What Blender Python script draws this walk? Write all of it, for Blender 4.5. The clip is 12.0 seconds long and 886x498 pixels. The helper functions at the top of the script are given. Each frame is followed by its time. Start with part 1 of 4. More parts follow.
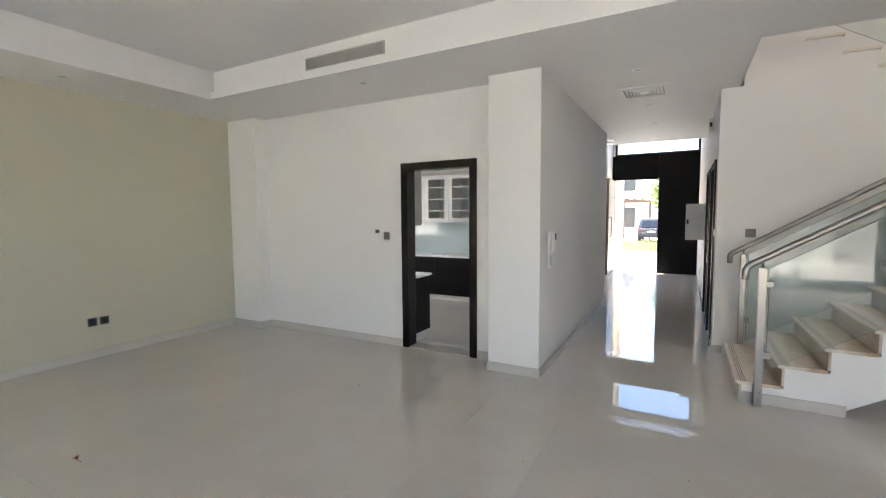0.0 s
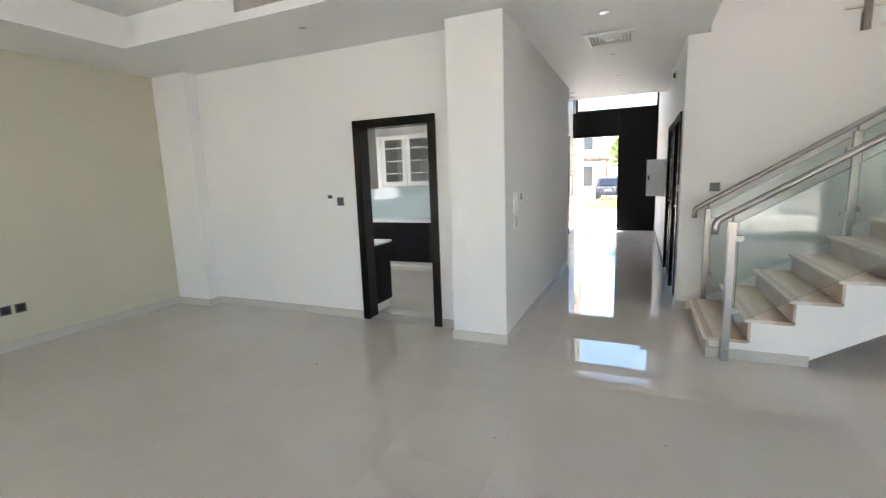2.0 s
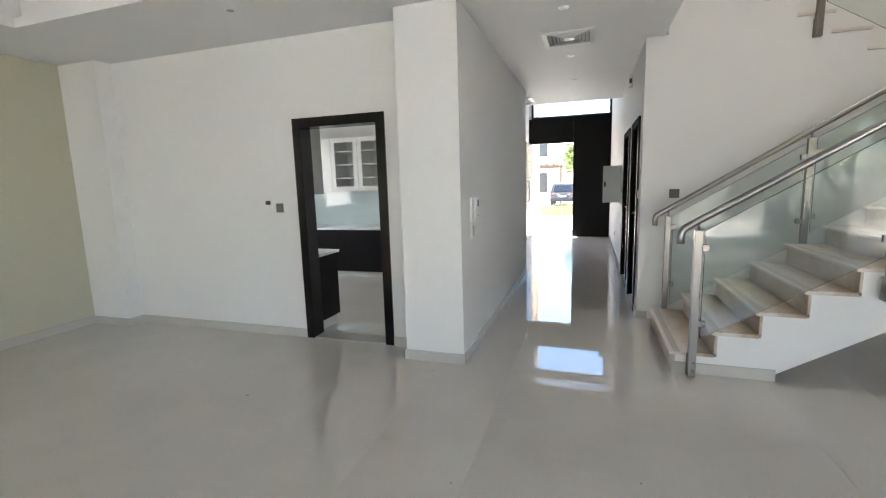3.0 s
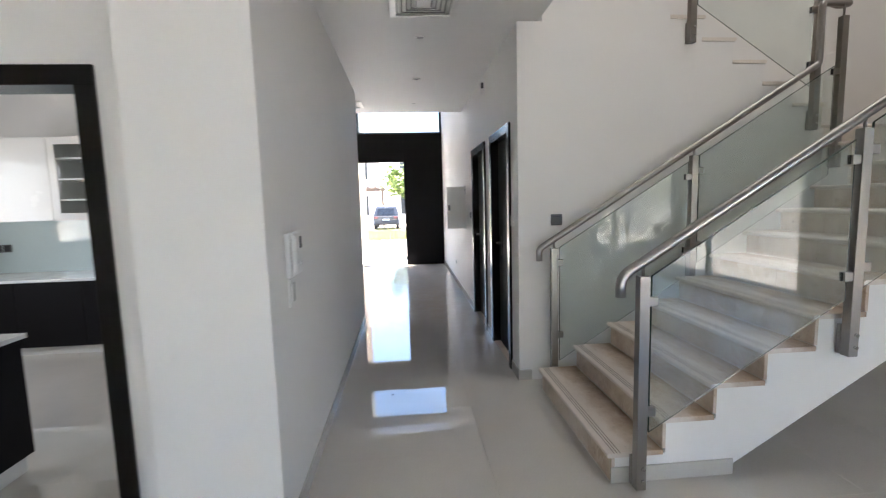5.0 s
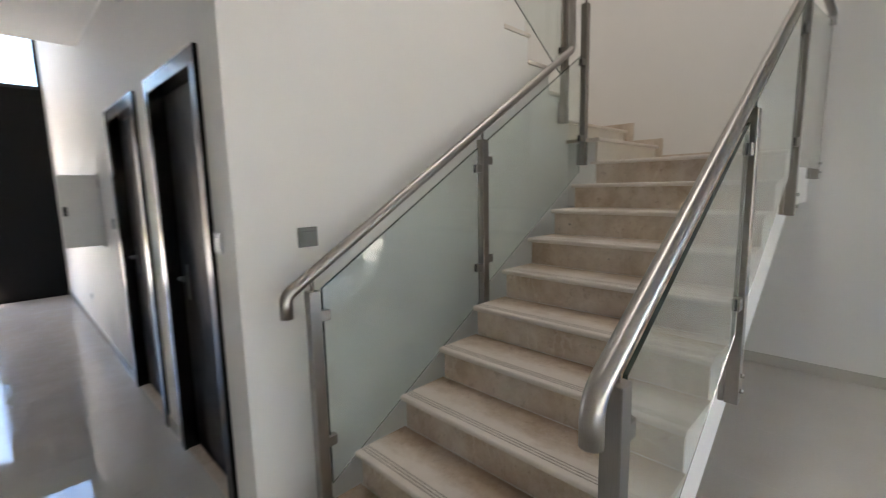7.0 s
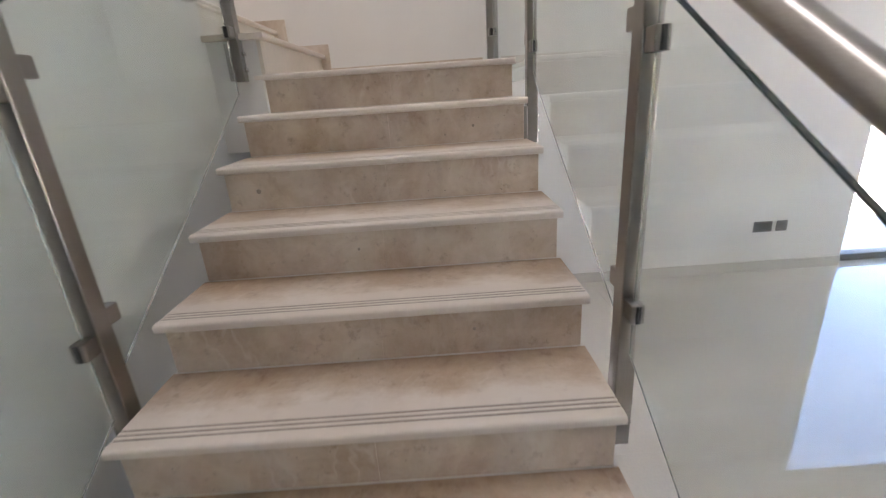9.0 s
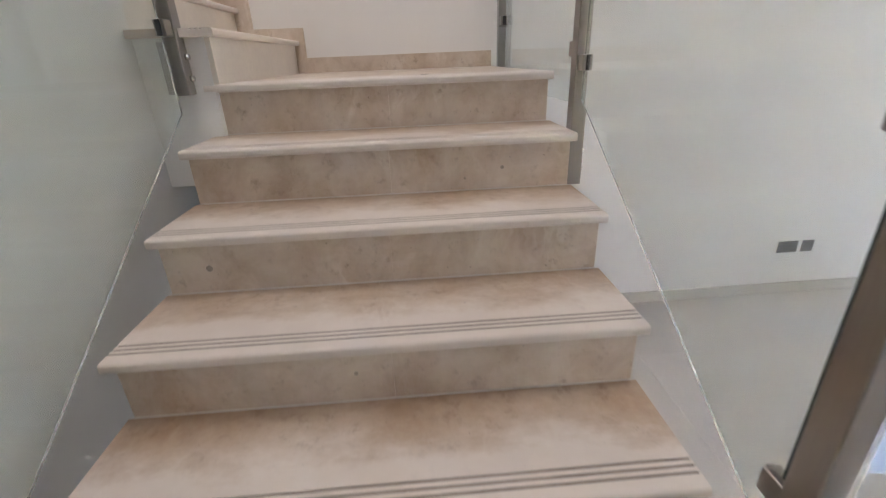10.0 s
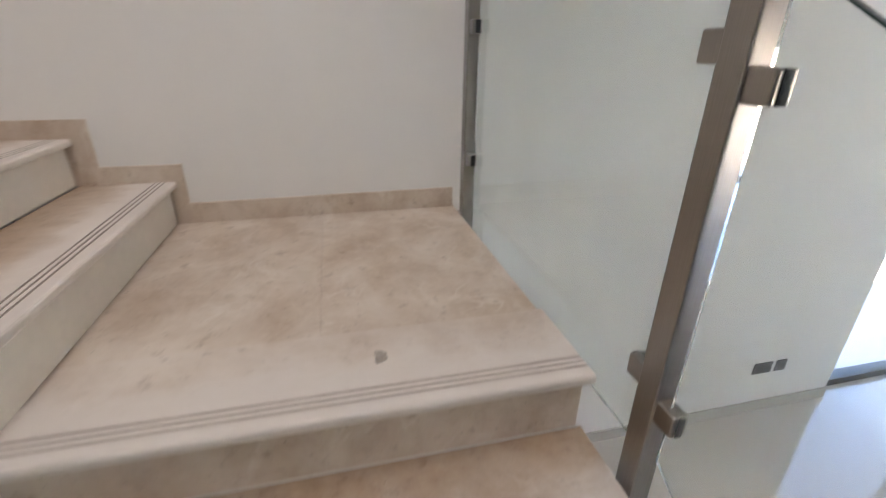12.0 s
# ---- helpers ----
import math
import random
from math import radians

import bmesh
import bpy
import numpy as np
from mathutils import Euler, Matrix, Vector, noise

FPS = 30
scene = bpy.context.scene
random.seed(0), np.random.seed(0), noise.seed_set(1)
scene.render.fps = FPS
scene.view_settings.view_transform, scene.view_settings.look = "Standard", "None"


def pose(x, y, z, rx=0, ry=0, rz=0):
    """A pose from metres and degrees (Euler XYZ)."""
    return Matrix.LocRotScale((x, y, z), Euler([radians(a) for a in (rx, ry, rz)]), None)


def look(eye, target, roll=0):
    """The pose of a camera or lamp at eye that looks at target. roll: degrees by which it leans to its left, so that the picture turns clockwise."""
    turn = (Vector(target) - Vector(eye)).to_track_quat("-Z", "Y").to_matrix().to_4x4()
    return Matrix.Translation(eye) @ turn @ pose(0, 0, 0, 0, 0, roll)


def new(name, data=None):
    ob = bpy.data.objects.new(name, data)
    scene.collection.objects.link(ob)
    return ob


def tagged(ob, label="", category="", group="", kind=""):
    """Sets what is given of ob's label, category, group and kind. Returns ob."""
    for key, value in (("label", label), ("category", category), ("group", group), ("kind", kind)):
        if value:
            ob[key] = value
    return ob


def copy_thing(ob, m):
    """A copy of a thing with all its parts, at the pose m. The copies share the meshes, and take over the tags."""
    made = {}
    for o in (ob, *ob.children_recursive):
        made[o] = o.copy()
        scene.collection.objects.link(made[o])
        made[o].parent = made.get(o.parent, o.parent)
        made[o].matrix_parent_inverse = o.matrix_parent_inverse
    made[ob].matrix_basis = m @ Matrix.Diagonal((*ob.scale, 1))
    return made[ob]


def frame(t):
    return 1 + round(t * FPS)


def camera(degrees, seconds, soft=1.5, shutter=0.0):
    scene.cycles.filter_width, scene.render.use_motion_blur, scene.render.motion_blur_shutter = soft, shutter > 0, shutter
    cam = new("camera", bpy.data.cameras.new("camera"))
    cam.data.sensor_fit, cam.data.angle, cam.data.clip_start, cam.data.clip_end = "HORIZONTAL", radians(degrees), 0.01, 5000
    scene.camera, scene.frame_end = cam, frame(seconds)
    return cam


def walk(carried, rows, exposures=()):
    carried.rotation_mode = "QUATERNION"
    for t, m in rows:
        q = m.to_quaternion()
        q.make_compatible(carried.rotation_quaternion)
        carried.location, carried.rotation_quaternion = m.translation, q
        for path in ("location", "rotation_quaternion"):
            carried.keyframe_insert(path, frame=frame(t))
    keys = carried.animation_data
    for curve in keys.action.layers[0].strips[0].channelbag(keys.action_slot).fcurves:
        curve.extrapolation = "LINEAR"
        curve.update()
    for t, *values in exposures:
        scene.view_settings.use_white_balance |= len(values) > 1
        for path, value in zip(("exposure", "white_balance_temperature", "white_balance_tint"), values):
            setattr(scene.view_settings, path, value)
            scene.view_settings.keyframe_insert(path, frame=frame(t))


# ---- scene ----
cam = camera(90.1, 12.0, 1.1, 0.35)
PATH = [
    (0, (0.383, 0.409, 1.522), (-0.572, 2.16, 1.372), -0.4),
    (0.5, (0.407, 0.541, 1.497), (-0.532, 2.293, 1.278), 1.2),
    (1, (0.379, 0.587, 1.491), (-0.544, 2.341, 1.224), 0.3),
    (1.5, (0.301, 0.62, 1.458), (-0.604, 2.38, 1.169), -0.9),
    (2, (0.263, 0.679, 1.498), (-0.534, 2.486, 1.184), -2.0),
    (2.5, (0.252, 0.809, 1.471), (-0.392, 2.678, 1.165), -1.5),
    (2.7, (0.23, 0.886, 1.488), (-0.416, 2.754, 1.185), -1.6),
    (4.5, (-0.156, 2.134, 1.477), (-0.229, 4.121, 1.256), -1.5),
    (5, (-0.206, 2.551, 1.491), (-0.045, 4.532, 1.276), -1.6),
    (5.5, (-0.19, 2.993, 1.503), (0.202, 4.941, 1.275), -1.4),
    (6, (-0.164, 3.417, 1.506), (0.601, 5.25, 1.269), -1.0),
    (6.5, (-0.108, 3.821, 1.519), (0.996, 5.468, 1.261), -1.3),
    (7, (0.036, 4.206, 1.521), (1.436, 5.608, 1.248), -1.2),
    (7.5, (0.199, 4.528, 1.508), (1.928, 5.486, 1.201), -2.6),
    (7.7, (0.283, 4.633, 1.494), (2.1, 5.414, 1.168), -3.7),
    (9.5, (1.384, 5.091, 1.646), (3.235, 4.984, 0.895), -2.6),
    (10, (1.632, 5.137, 1.758), (3.464, 5.033, 0.962), -2.2),
    (10.5, (1.857, 5.157, 1.882), (3.672, 5.027, 1.051), -2.2),
    (11, (2.112, 5.165, 2.025), (3.918, 5.026, 1.177), -1.5),
    (11.5, (2.354, 5.182, 2.178), (4.156, 5.009, 1.328), -1.0),
    (12, (2.6, 5.14, 2.338), (4.372, 4.707, 1.52), 0.7),
]
walk(cam, [(t, look(eye, target, roll)) for t, eye, target, roll in PATH], [
    (0, 4.02, 6450, 13), (1.5, 4.07, 6350, 14), (2, 4.25, 6300, 12), (2.5, 4.12, 6280, 11), (4.5, 4.05, 6280, 12), (5, 4.03, 6180, 14), (6, 4.1, 6400, 13),
    (7.0, 4.25, 6380, 13), (7.5, 4.74, 6220, 13), (9.5, 4.78, 6250, 20), (10.5, 4.85, 6250, 19), (11, 4.8, 6220, 18), (12, 4.64, 6160, 17)])

# ---- world and sun ----
world = bpy.data.worlds.new("sky")
scene.world = world
world.use_nodes = True
wn = world.node_tree.nodes
sky = wn.new("ShaderNodeTexSky")
sky.sky_type = "NISHITA"
sky.sun_disc = False
sky.sun_elevation = radians(74)
sky.sun_rotation = radians(311.2)
sky.air_density, sky.dust_density, sky.ozone_density = 1.0, 1.0, 1.0
world.node_tree.links.new(sky.outputs[0], wn["Background"].inputs[0])
wn["Background"].inputs[1].default_value = 0.085
sun = new("sun", bpy.data.lights.new("sun", "SUN"))
sun.data.energy, sun.data.angle, sun.data.color = 5.0, radians(0.5), (1.0, 0.94, 0.86)
sun.matrix_world = look((-4, 3.5, 18.5), (0, 0, 0))


def added_area_lamp(name, eye, target, w, h, watts, col=(0.93, 0.97, 1.0)):
    """An added area lamp in place of sky light; w, h: its size."""
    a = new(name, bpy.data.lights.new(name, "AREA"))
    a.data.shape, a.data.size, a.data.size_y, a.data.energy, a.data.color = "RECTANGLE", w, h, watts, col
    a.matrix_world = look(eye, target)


# lamp added under the closed roof to brighten the stairs from above
added_area_lamp("stair_fill_lamp", (2.45, 5.25, 6.17), (2.45, 5.25, 0), 2.5, 0.9, 2.3, (1.0, 0.955, 0.89))
# stands in for the sky in the kitchen window's opening
added_area_lamp("kitchen_window_light", (-5.2, 6.0, 1.6), (-4, 6.0, 1.5), 1.1, 1.1, 1.6)

# ---- materials ----
def base_mat(name, col, rough=0.5, metal=0.0):
    m = bpy.data.materials.new(name)
    m.use_nodes = True
    b = m.node_tree.nodes["Principled BSDF"]
    b.inputs["Base Color"].default_value = (*col, 1)
    b.inputs["Roughness"].default_value = rough
    b.inputs["Metallic"].default_value = metal
    return m, m.node_tree.nodes, m.node_tree.links, b


def noise_node(n, l, coord, scale, detail=4, rough=0.55, stretch=None):
    t = n.new("ShaderNodeTexNoise")
    t.inputs["Scale"].default_value, t.inputs["Detail"].default_value, t.inputs["Roughness"].default_value = scale, detail, rough
    if stretch:
        mp = n.new("ShaderNodeMapping")
        mp.inputs["Scale"].default_value = stretch
        l.new(coord, mp.inputs["Vector"])
        coord = mp.outputs[0]
    l.new(coord, t.inputs["Vector"])
    return t.outputs[0]


def ramp_node(n, l, fac, stops):
    r = n.new("ShaderNodeValToRGB")
    e = r.color_ramp.elements
    while len(e) < len(stops):
        e.new(0.5)
    for el, (p, c) in zip(e, stops):
        el.position, el.color = p, (*c, 1)
    l.new(fac, r.inputs[0])
    return r.outputs[0]


def mix_node(n, l, fac, a, b, mode="MIX"):
    m = n.new("ShaderNodeMix")
    m.data_type, m.blend_type = "RGBA", mode
    for s, v in ((m.inputs[0], fac), (m.inputs[6], a), (m.inputs[7], b)):
        if isinstance(v, (int, float)):
            s.default_value = v
        elif isinstance(v, tuple):
            s.default_value = (*v, 1)
        else:
            l.new(v, s)
    return m.outputs[2]


def bump_node(n, l, b, height, strength, dist=0.002):
    u = n.new("ShaderNodeBump")
    u.inputs["Strength"].default_value, u.inputs["Distance"].default_value = strength, dist
    l.new(height, u.inputs["Height"])
    l.new(u.outputs[0], b.inputs["Normal"])


def grain(name, col, rough=0.5, metal=0.0, scale=3.0, fine=60.0, vary=0.06, bump=0.1, rvary=0.08, stretch=None):
    """A surface with broad and fine variation of colour, gloss and relief."""
    m, n, l, b = base_mat(name, col, rough, metal)
    c = n.new("ShaderNodeNewGeometry").outputs["Position"]
    a, f = noise_node(n, l, c, scale, 5, stretch=stretch), noise_node(n, l, c, fine, 3, stretch=stretch)
    lo, hi = tuple(x * (1 - vary) for x in col), tuple(min(1, x * (1 + vary)) for x in col)
    k = ramp_node(n, l, a, [(0.3, lo), (0.7, hi)])
    k2 = mix_node(n, l, 0.35, k, ramp_node(n, l, f, [(0.3, lo), (0.7, hi)]))
    l.new(k2, b.inputs["Base Color"])
    r = n.new("ShaderNodeMapRange")
    r.inputs[3].default_value, r.inputs[4].default_value = max(0.02, rough - rvary), min(1, rough + rvary)
    l.new(a, r.inputs[0])
    l.new(r.outputs[0], b.inputs["Roughness"])
    if bump:
        bump_node(n, l, b, f, bump)
    return m


def wall_paint(name, col):
    m, n, l, b = base_mat(name, col, 0.6)
    c = n.new("ShaderNodeNewGeometry").outputs["Position"]
    broad, fine = noise_node(n, l, c, 0.9, 6), noise_node(n, l, c, 160, 2)
    scuff = noise_node(n, l, c, 7, 8, 0.7, (1, 1, 0.4))
    k = ramp_node(n, l, broad, [(0.3, tuple(x * 0.965 for x in col)), (0.7, col)])
    k = mix_node(n, l, ramp_node(n, l, scuff, [(0.62, (0, 0, 0)), (0.8, (0.35, 0.35, 0.35))]), k, tuple(x * 0.9 for x in col))
    l.new(k, b.inputs["Base Color"])
    bump_node(n, l, b, fine, 0.12, 0.001)
    return m


def floor_mat():
    m, n, l, b = base_mat("polished_floor_tile", (0.6, 0.57, 0.52), 0.08)
    c = n.new("ShaderNodeNewGeometry").outputs["Position"]
    cloud = noise_node(n, l, c, 1.3, 7, 0.6)
    speck = noise_node(n, l, c, 90, 3, 0.7)
    dust = noise_node(n, l, c, 2.6, 9, 0.75)
    k = ramp_node(n, l, cloud, [(0.3, (0.62, 0.582, 0.522)), (0.7, (0.69, 0.652, 0.592))])
    k = mix_node(n, l, 0.12, k, ramp_node(n, l, speck, [(0.35, (0.4, 0.37, 0.33)), (0.65, (0.65, 0.61, 0.56))]))
    pick = n.new("ShaderNodeObjectInfo").outputs["Random"]
    k = mix_node(n, l, 1.0, k, ramp_node(n, l, pick, [(0.0, (0.99, 0.99, 0.99)), (1.0, (1, 1, 1))]), "MULTIPLY")
    l.new(k, b.inputs["Base Color"])
    r = ramp_node(n, l, dust, [(0.35, (0.004, 0.004, 0.004)), (0.62, (0.01, 0.01, 0.01)), (0.8, (0.022, 0.022, 0.022))])
    l.new(r, b.inputs["Roughness"])
    b.inputs["IOR"].default_value = 1.6
    # trampled smears of dried mop water near the entrance
    smear = noise_node(n, l, c, 5.5, 8, 0.72, (1, 0.7, 1))
    sp = n.new("ShaderNodeSeparateXYZ")
    l.new(c, sp.inputs[0])
    near = n.new("ShaderNodeMapRange")
    near.inputs[1].default_value, near.inputs[2].default_value = 7.0, 9.0
    l.new(sp.outputs[1], near.inputs[0])
    sm = n.new("ShaderNodeMath")
    sm.operation = "MULTIPLY"
    l.new(ramp_node(n, l, smear, [(0.38, (0, 0, 0)), (0.62, (1, 1, 1))]), sm.inputs[0])
    l.new(near.outputs[0], sm.inputs[1])
    l.new(mix_node(n, l, sm.outputs[0], r, (0.26, 0.26, 0.26)), b.inputs["Roughness"])
    l.new(mix_node(n, l, sm.outputs[0], k, mix_node(n, l, 1.0, k, (0.9, 0.87, 0.83), "MULTIPLY")), b.inputs["Base Color"])
    bump_node(n, l, b, cloud, 0.0006, 0.004)
    return m


def marble_mat(name, dusty, dirty=True):
    """Cream marble; on treads the dust of the works lies pale at the front and the brown dirt gathers at the back edge."""
    m, n, l, b = base_mat(name, (0.55, 0.46, 0.36), 0.42)
    tc = n.new("ShaderNodeTexCoord").outputs["Object"]
    c = n.new("ShaderNodeNewGeometry").outputs["Position"]
    wob = n.new("ShaderNodeTexNoise")
    wob.inputs["Scale"].default_value, wob.inputs["Detail"].default_value = 4.0, 4
    l.new(c, wob.inputs["Vector"])
    warp = n.new("ShaderNodeVectorMath")
    warp.operation = "MULTIPLY_ADD"
    l.new(wob.outputs["Color"], warp.inputs[0])
    warp.inputs[1].default_value = (0.22, 0.22, 0.22)
    l.new(c, warp.inputs[2])
    cloud = noise_node(n, l, warp.outputs[0], 4.2, 8, 0.66)
    smoke = noise_node(n, l, c, 1.7, 5, 0.5)
    k = ramp_node(n, l, cloud, [(0.36, (0.44, 0.32, 0.22)), (0.5, (0.6, 0.49, 0.385)), (0.64, (0.74, 0.65, 0.55))])
    k = mix_node(n, l, 0.3, k, ramp_node(n, l, smoke, [(0.35, (0.49, 0.375, 0.28)), (0.65, (0.67, 0.58, 0.485))]))
    # short pale veins, broken up by patches
    vein = noise_node(n, l, warp.outputs[0], 6.5, 3, 0.5, (1, 1.5, 0.7))
    patch = noise_node(n, l, c, 4.7, 3, 0.5)
    vm = n.new("ShaderNodeMath")
    vm.operation = "MULTIPLY"
    l.new(ramp_node(n, l, vein, [(0.455, (0, 0, 0)), (0.5, (0.42, 0.42, 0.42)), (0.54, (0, 0, 0))]), vm.inputs[0])
    l.new(ramp_node(n, l, patch, [(0.48, (0, 0, 0)), (0.66, (1, 1, 1))]), vm.inputs[1])
    k = mix_node(n, l, vm.outputs[0], k, (0.78, 0.72, 0.64))
    spots = noise_node(n, l, c, 24, 5, 0.65)
    k = mix_node(n, l, ramp_node(n, l, spots, [(0.58, (0, 0, 0)), (0.72, (0.45, 0.45, 0.45))]), k, (0.25, 0.165, 0.105))
    speck = noise_node(n, l, c, 75, 2, 0.5)
    k = mix_node(n, l, ramp_node(n, l, speck, [(0.73, (0, 0, 0)), (0.78, (0.6, 0.6, 0.6))]), k, (0.16, 0.11, 0.08))
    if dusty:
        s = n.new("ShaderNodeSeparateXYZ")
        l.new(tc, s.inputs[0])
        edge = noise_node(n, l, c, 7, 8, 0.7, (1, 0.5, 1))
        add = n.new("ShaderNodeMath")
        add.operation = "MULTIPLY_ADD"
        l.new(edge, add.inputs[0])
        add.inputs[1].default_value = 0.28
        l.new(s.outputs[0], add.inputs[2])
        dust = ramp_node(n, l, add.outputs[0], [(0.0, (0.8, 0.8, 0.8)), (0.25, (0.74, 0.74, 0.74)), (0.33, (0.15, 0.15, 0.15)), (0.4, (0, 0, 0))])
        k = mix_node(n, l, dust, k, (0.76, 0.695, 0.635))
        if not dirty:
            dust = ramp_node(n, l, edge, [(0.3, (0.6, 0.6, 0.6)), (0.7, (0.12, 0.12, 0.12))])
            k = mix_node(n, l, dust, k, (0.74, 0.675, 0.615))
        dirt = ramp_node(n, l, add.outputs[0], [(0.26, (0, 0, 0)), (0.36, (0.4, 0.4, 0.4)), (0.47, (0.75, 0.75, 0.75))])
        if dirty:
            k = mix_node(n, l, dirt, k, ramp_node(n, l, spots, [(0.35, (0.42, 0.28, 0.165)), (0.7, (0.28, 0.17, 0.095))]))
    else:
        film = noise_node(n, l, c, 5, 8, 0.7, (1, 1.6, 0.6))
        k = mix_node(n, l, ramp_node(n, l, film, [(0.46, (0, 0, 0)), (0.75, (0.45, 0.45, 0.45))]), k, (0.67, 0.605, 0.535))
    l.new(k, b.inputs["Base Color"])
    l.new(ramp_node(n, l, cloud, [(0.3, (0.3, 0.3, 0.3)), (0.7, (0.55, 0.55, 0.55))]), b.inputs["Roughness"])
    bump_node(n, l, b, spots, 0.15, 0.0015)
    return m


def steel_mat(name, col, rough=0.27, stretch=(60, 60, 1.5), relief=0.006):
    m, n, l, b = base_mat(name, col, rough, 1.0)
    c = n.new("ShaderNodeNewGeometry").outputs["Position"]
    brush = noise_node(n, l, c, 9, 4, 0.6, stretch)
    smear = noise_node(n, l, c, 2, 3)
    k = ramp_node(n, l, brush, [(0.3, tuple(x * 0.95 for x in col)), (0.7, tuple(min(1, x * 1.06) for x in col))])
    l.new(k, b.inputs["Base Color"])
    r = ramp_node(n, l, smear, [(0.3, (rough * 0.92,) * 3), (0.7, (rough * 1.12,) * 3)])
    l.new(r, b.inputs["Roughness"])
    if relief:
        bump_node(n, l, b, brush, relief, 0.0002)
    return m


def glass_mat(name, tint, dust=0.06, dustcol=(0.75, 0.82, 0.78), ior=1.45):
    m, n, l, b = base_mat(name, tint, 0.0)
    b.inputs["Transmission Weight"].default_value = 1.0
    b.inputs["IOR"].default_value = ior
    if dust:
        d = n.new("ShaderNodeBsdfDiffuse")
        d.inputs[0].default_value = (*dustcol, 1)
        c = n.new("ShaderNodeNewGeometry").outputs["Position"]
        f = ramp_node(n, l, noise_node(n, l, c, 3, 7, 0.7), [(0.3, (dust * 0.6,) * 3), (0.75, (dust * 1.5,) * 3)])
        ms = n.new("ShaderNodeMixShader")
        l.new(f, ms.inputs[0])
        l.new(b.outputs[0], ms.inputs[1])
        l.new(d.outputs[0], ms.inputs[2])
        l.new(ms.outputs[0], n["Material Output"].inputs[0])
    return m


def wood_mat(name, col, rough=0.4, spec=0.5, relief=0.04):
    m, n, l, b = base_mat(name, col, rough)
    b.inputs["Specular IOR Level"].default_value = spec
    c = n.new("ShaderNodeNewGeometry").outputs["Position"]
    g = noise_node(n, l, c, 4, 6, 0.6, (14, 14, 0.7))
    f = noise_node(n, l, c, 60, 3, 0.6, (3, 3, 0.2))
    k = ramp_node(n, l, g, [(0.3, tuple(x * 0.8 for x in col)), (0.7, tuple(x * 1.22 for x in col))])
    l.new(k, b.inputs["Base Color"])
    l.new(ramp_node(n, l, g, [(0.3, (rough * 0.9,) * 3), (0.7, (rough * 1.15,) * 3)]), b.inputs["Roughness"])
    bump_node(n, l, b, f, relief, 0.0008)
    return m


PAINT = wall_paint("white_wall_paint", (0.835, 0.815, 0.78))
# the cream also holds the dim, greenish light on the west wall
WESTWALL = wall_paint("west_wall_cream", (0.58, 0.55, 0.415))
CEIL = wall_paint("ceiling_paint", (0.84, 0.825, 0.8))
FLOOR = floor_mat()
SKIRT = grain("skirting_tile", (0.58, 0.55, 0.49), 0.2, 0, 2, 70, 0.05, 0.03)
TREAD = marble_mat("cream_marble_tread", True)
MARBLE = marble_mat("cream_marble", False)
LANDING = marble_mat("dusty_cream_marble", True, False)
# paler than the marble; on the turning risers its colour carries brighter light
PALE = grain("brightened_cream_marble", (0.76, 0.695, 0.61), 0.4, 0, 4, 40, 0.08, 0.1)
GROOVESTRIP = grain("dark_groove_strip", (0.29, 0.24, 0.2), 0.7, 0, 20, 120, 0.25, 0.15)
STEEL = steel_mat("brushed_steel", (0.31, 0.285, 0.262), 0.3)
RAILS = steel_mat("brushed_steel_rail", (0.37, 0.35, 0.33), 0.31, (1.5, 30, 30), 0)
GLASS = glass_mat("green_tint_glass", (0.94, 0.98, 0.96), 0.075, (0.78, 0.87, 0.82), 1.37)
# tint added to dim the sky that the floor mirrors
DIMGLASS = glass_mat("grey_dimming_glass", (0.66, 0.74, 0.77), 0.01)
PANE = glass_mat("clear_window_glass", (0.97, 0.985, 0.98), 0.01)
EDGE = grain("edge_strip_green", (0.035, 0.055, 0.048), 0.15, 0, 10, 60, 0.1, 0)
RUBBER = grain("black_rubber", (0.015, 0.015, 0.016), 0.6, 0, 10, 90, 0.2, 0.1)
WENGE = wood_mat("dark_wenge_wood", (0.0085, 0.0055, 0.005), 0.22, 0.27)
DOORLAC = wood_mat("lacquered_dark_door", (0.16, 0.1, 0.07), 0.34, 0.6, 0.02)
WENGE_PANEL = wood_mat("dark_wenge_panel", (0.0055, 0.0045, 0.0048), 0.5, 0.15)
JOINT = grain("pale_tile_joint", (0.6, 0.565, 0.51), 0.8, 0, 20, 90, 0.1, 0.1)
GROUT = grain("pale_joint_filler", (0.68, 0.64, 0.58), 0.8, 0, 20, 90, 0.1, 0.1)
LACQUER = grain("white_lacquer", (0.74, 0.73, 0.69), 0.25, 0, 3, 70, 0.03, 0.02)
GREYLAC = grain("grey_lacquer", (0.36, 0.345, 0.32), 0.35, 0, 3, 70, 0.04, 0.02)
QUARTZ = grain("white_quartz_worktop", (0.78, 0.78, 0.76), 0.15, 0, 6, 120, 0.05, 0.02)
SPLASH = grain("pale_glass_splashback", (0.62, 0.71, 0.69), 0.06, 0, 1.5, 40, 0.04, 0)
PLASTIC = grain("white_plastic", (0.8, 0.79, 0.76), 0.35, 0, 8, 90, 0.03, 0.02)
GREYPL = grain("grey_metal_plate", (0.14, 0.137, 0.134), 0.4, 0.3, 12, 120, 0.1, 0.03)
DARKPL = grain("dark_grey_plastic", (0.035, 0.035, 0.037), 0.4, 0, 12, 120, 0.1, 0.03)
GRILLE = grain("warm_grey_grille", (0.52, 0.49, 0.45), 0.45, 0, 8, 90, 0.06, 0.02)
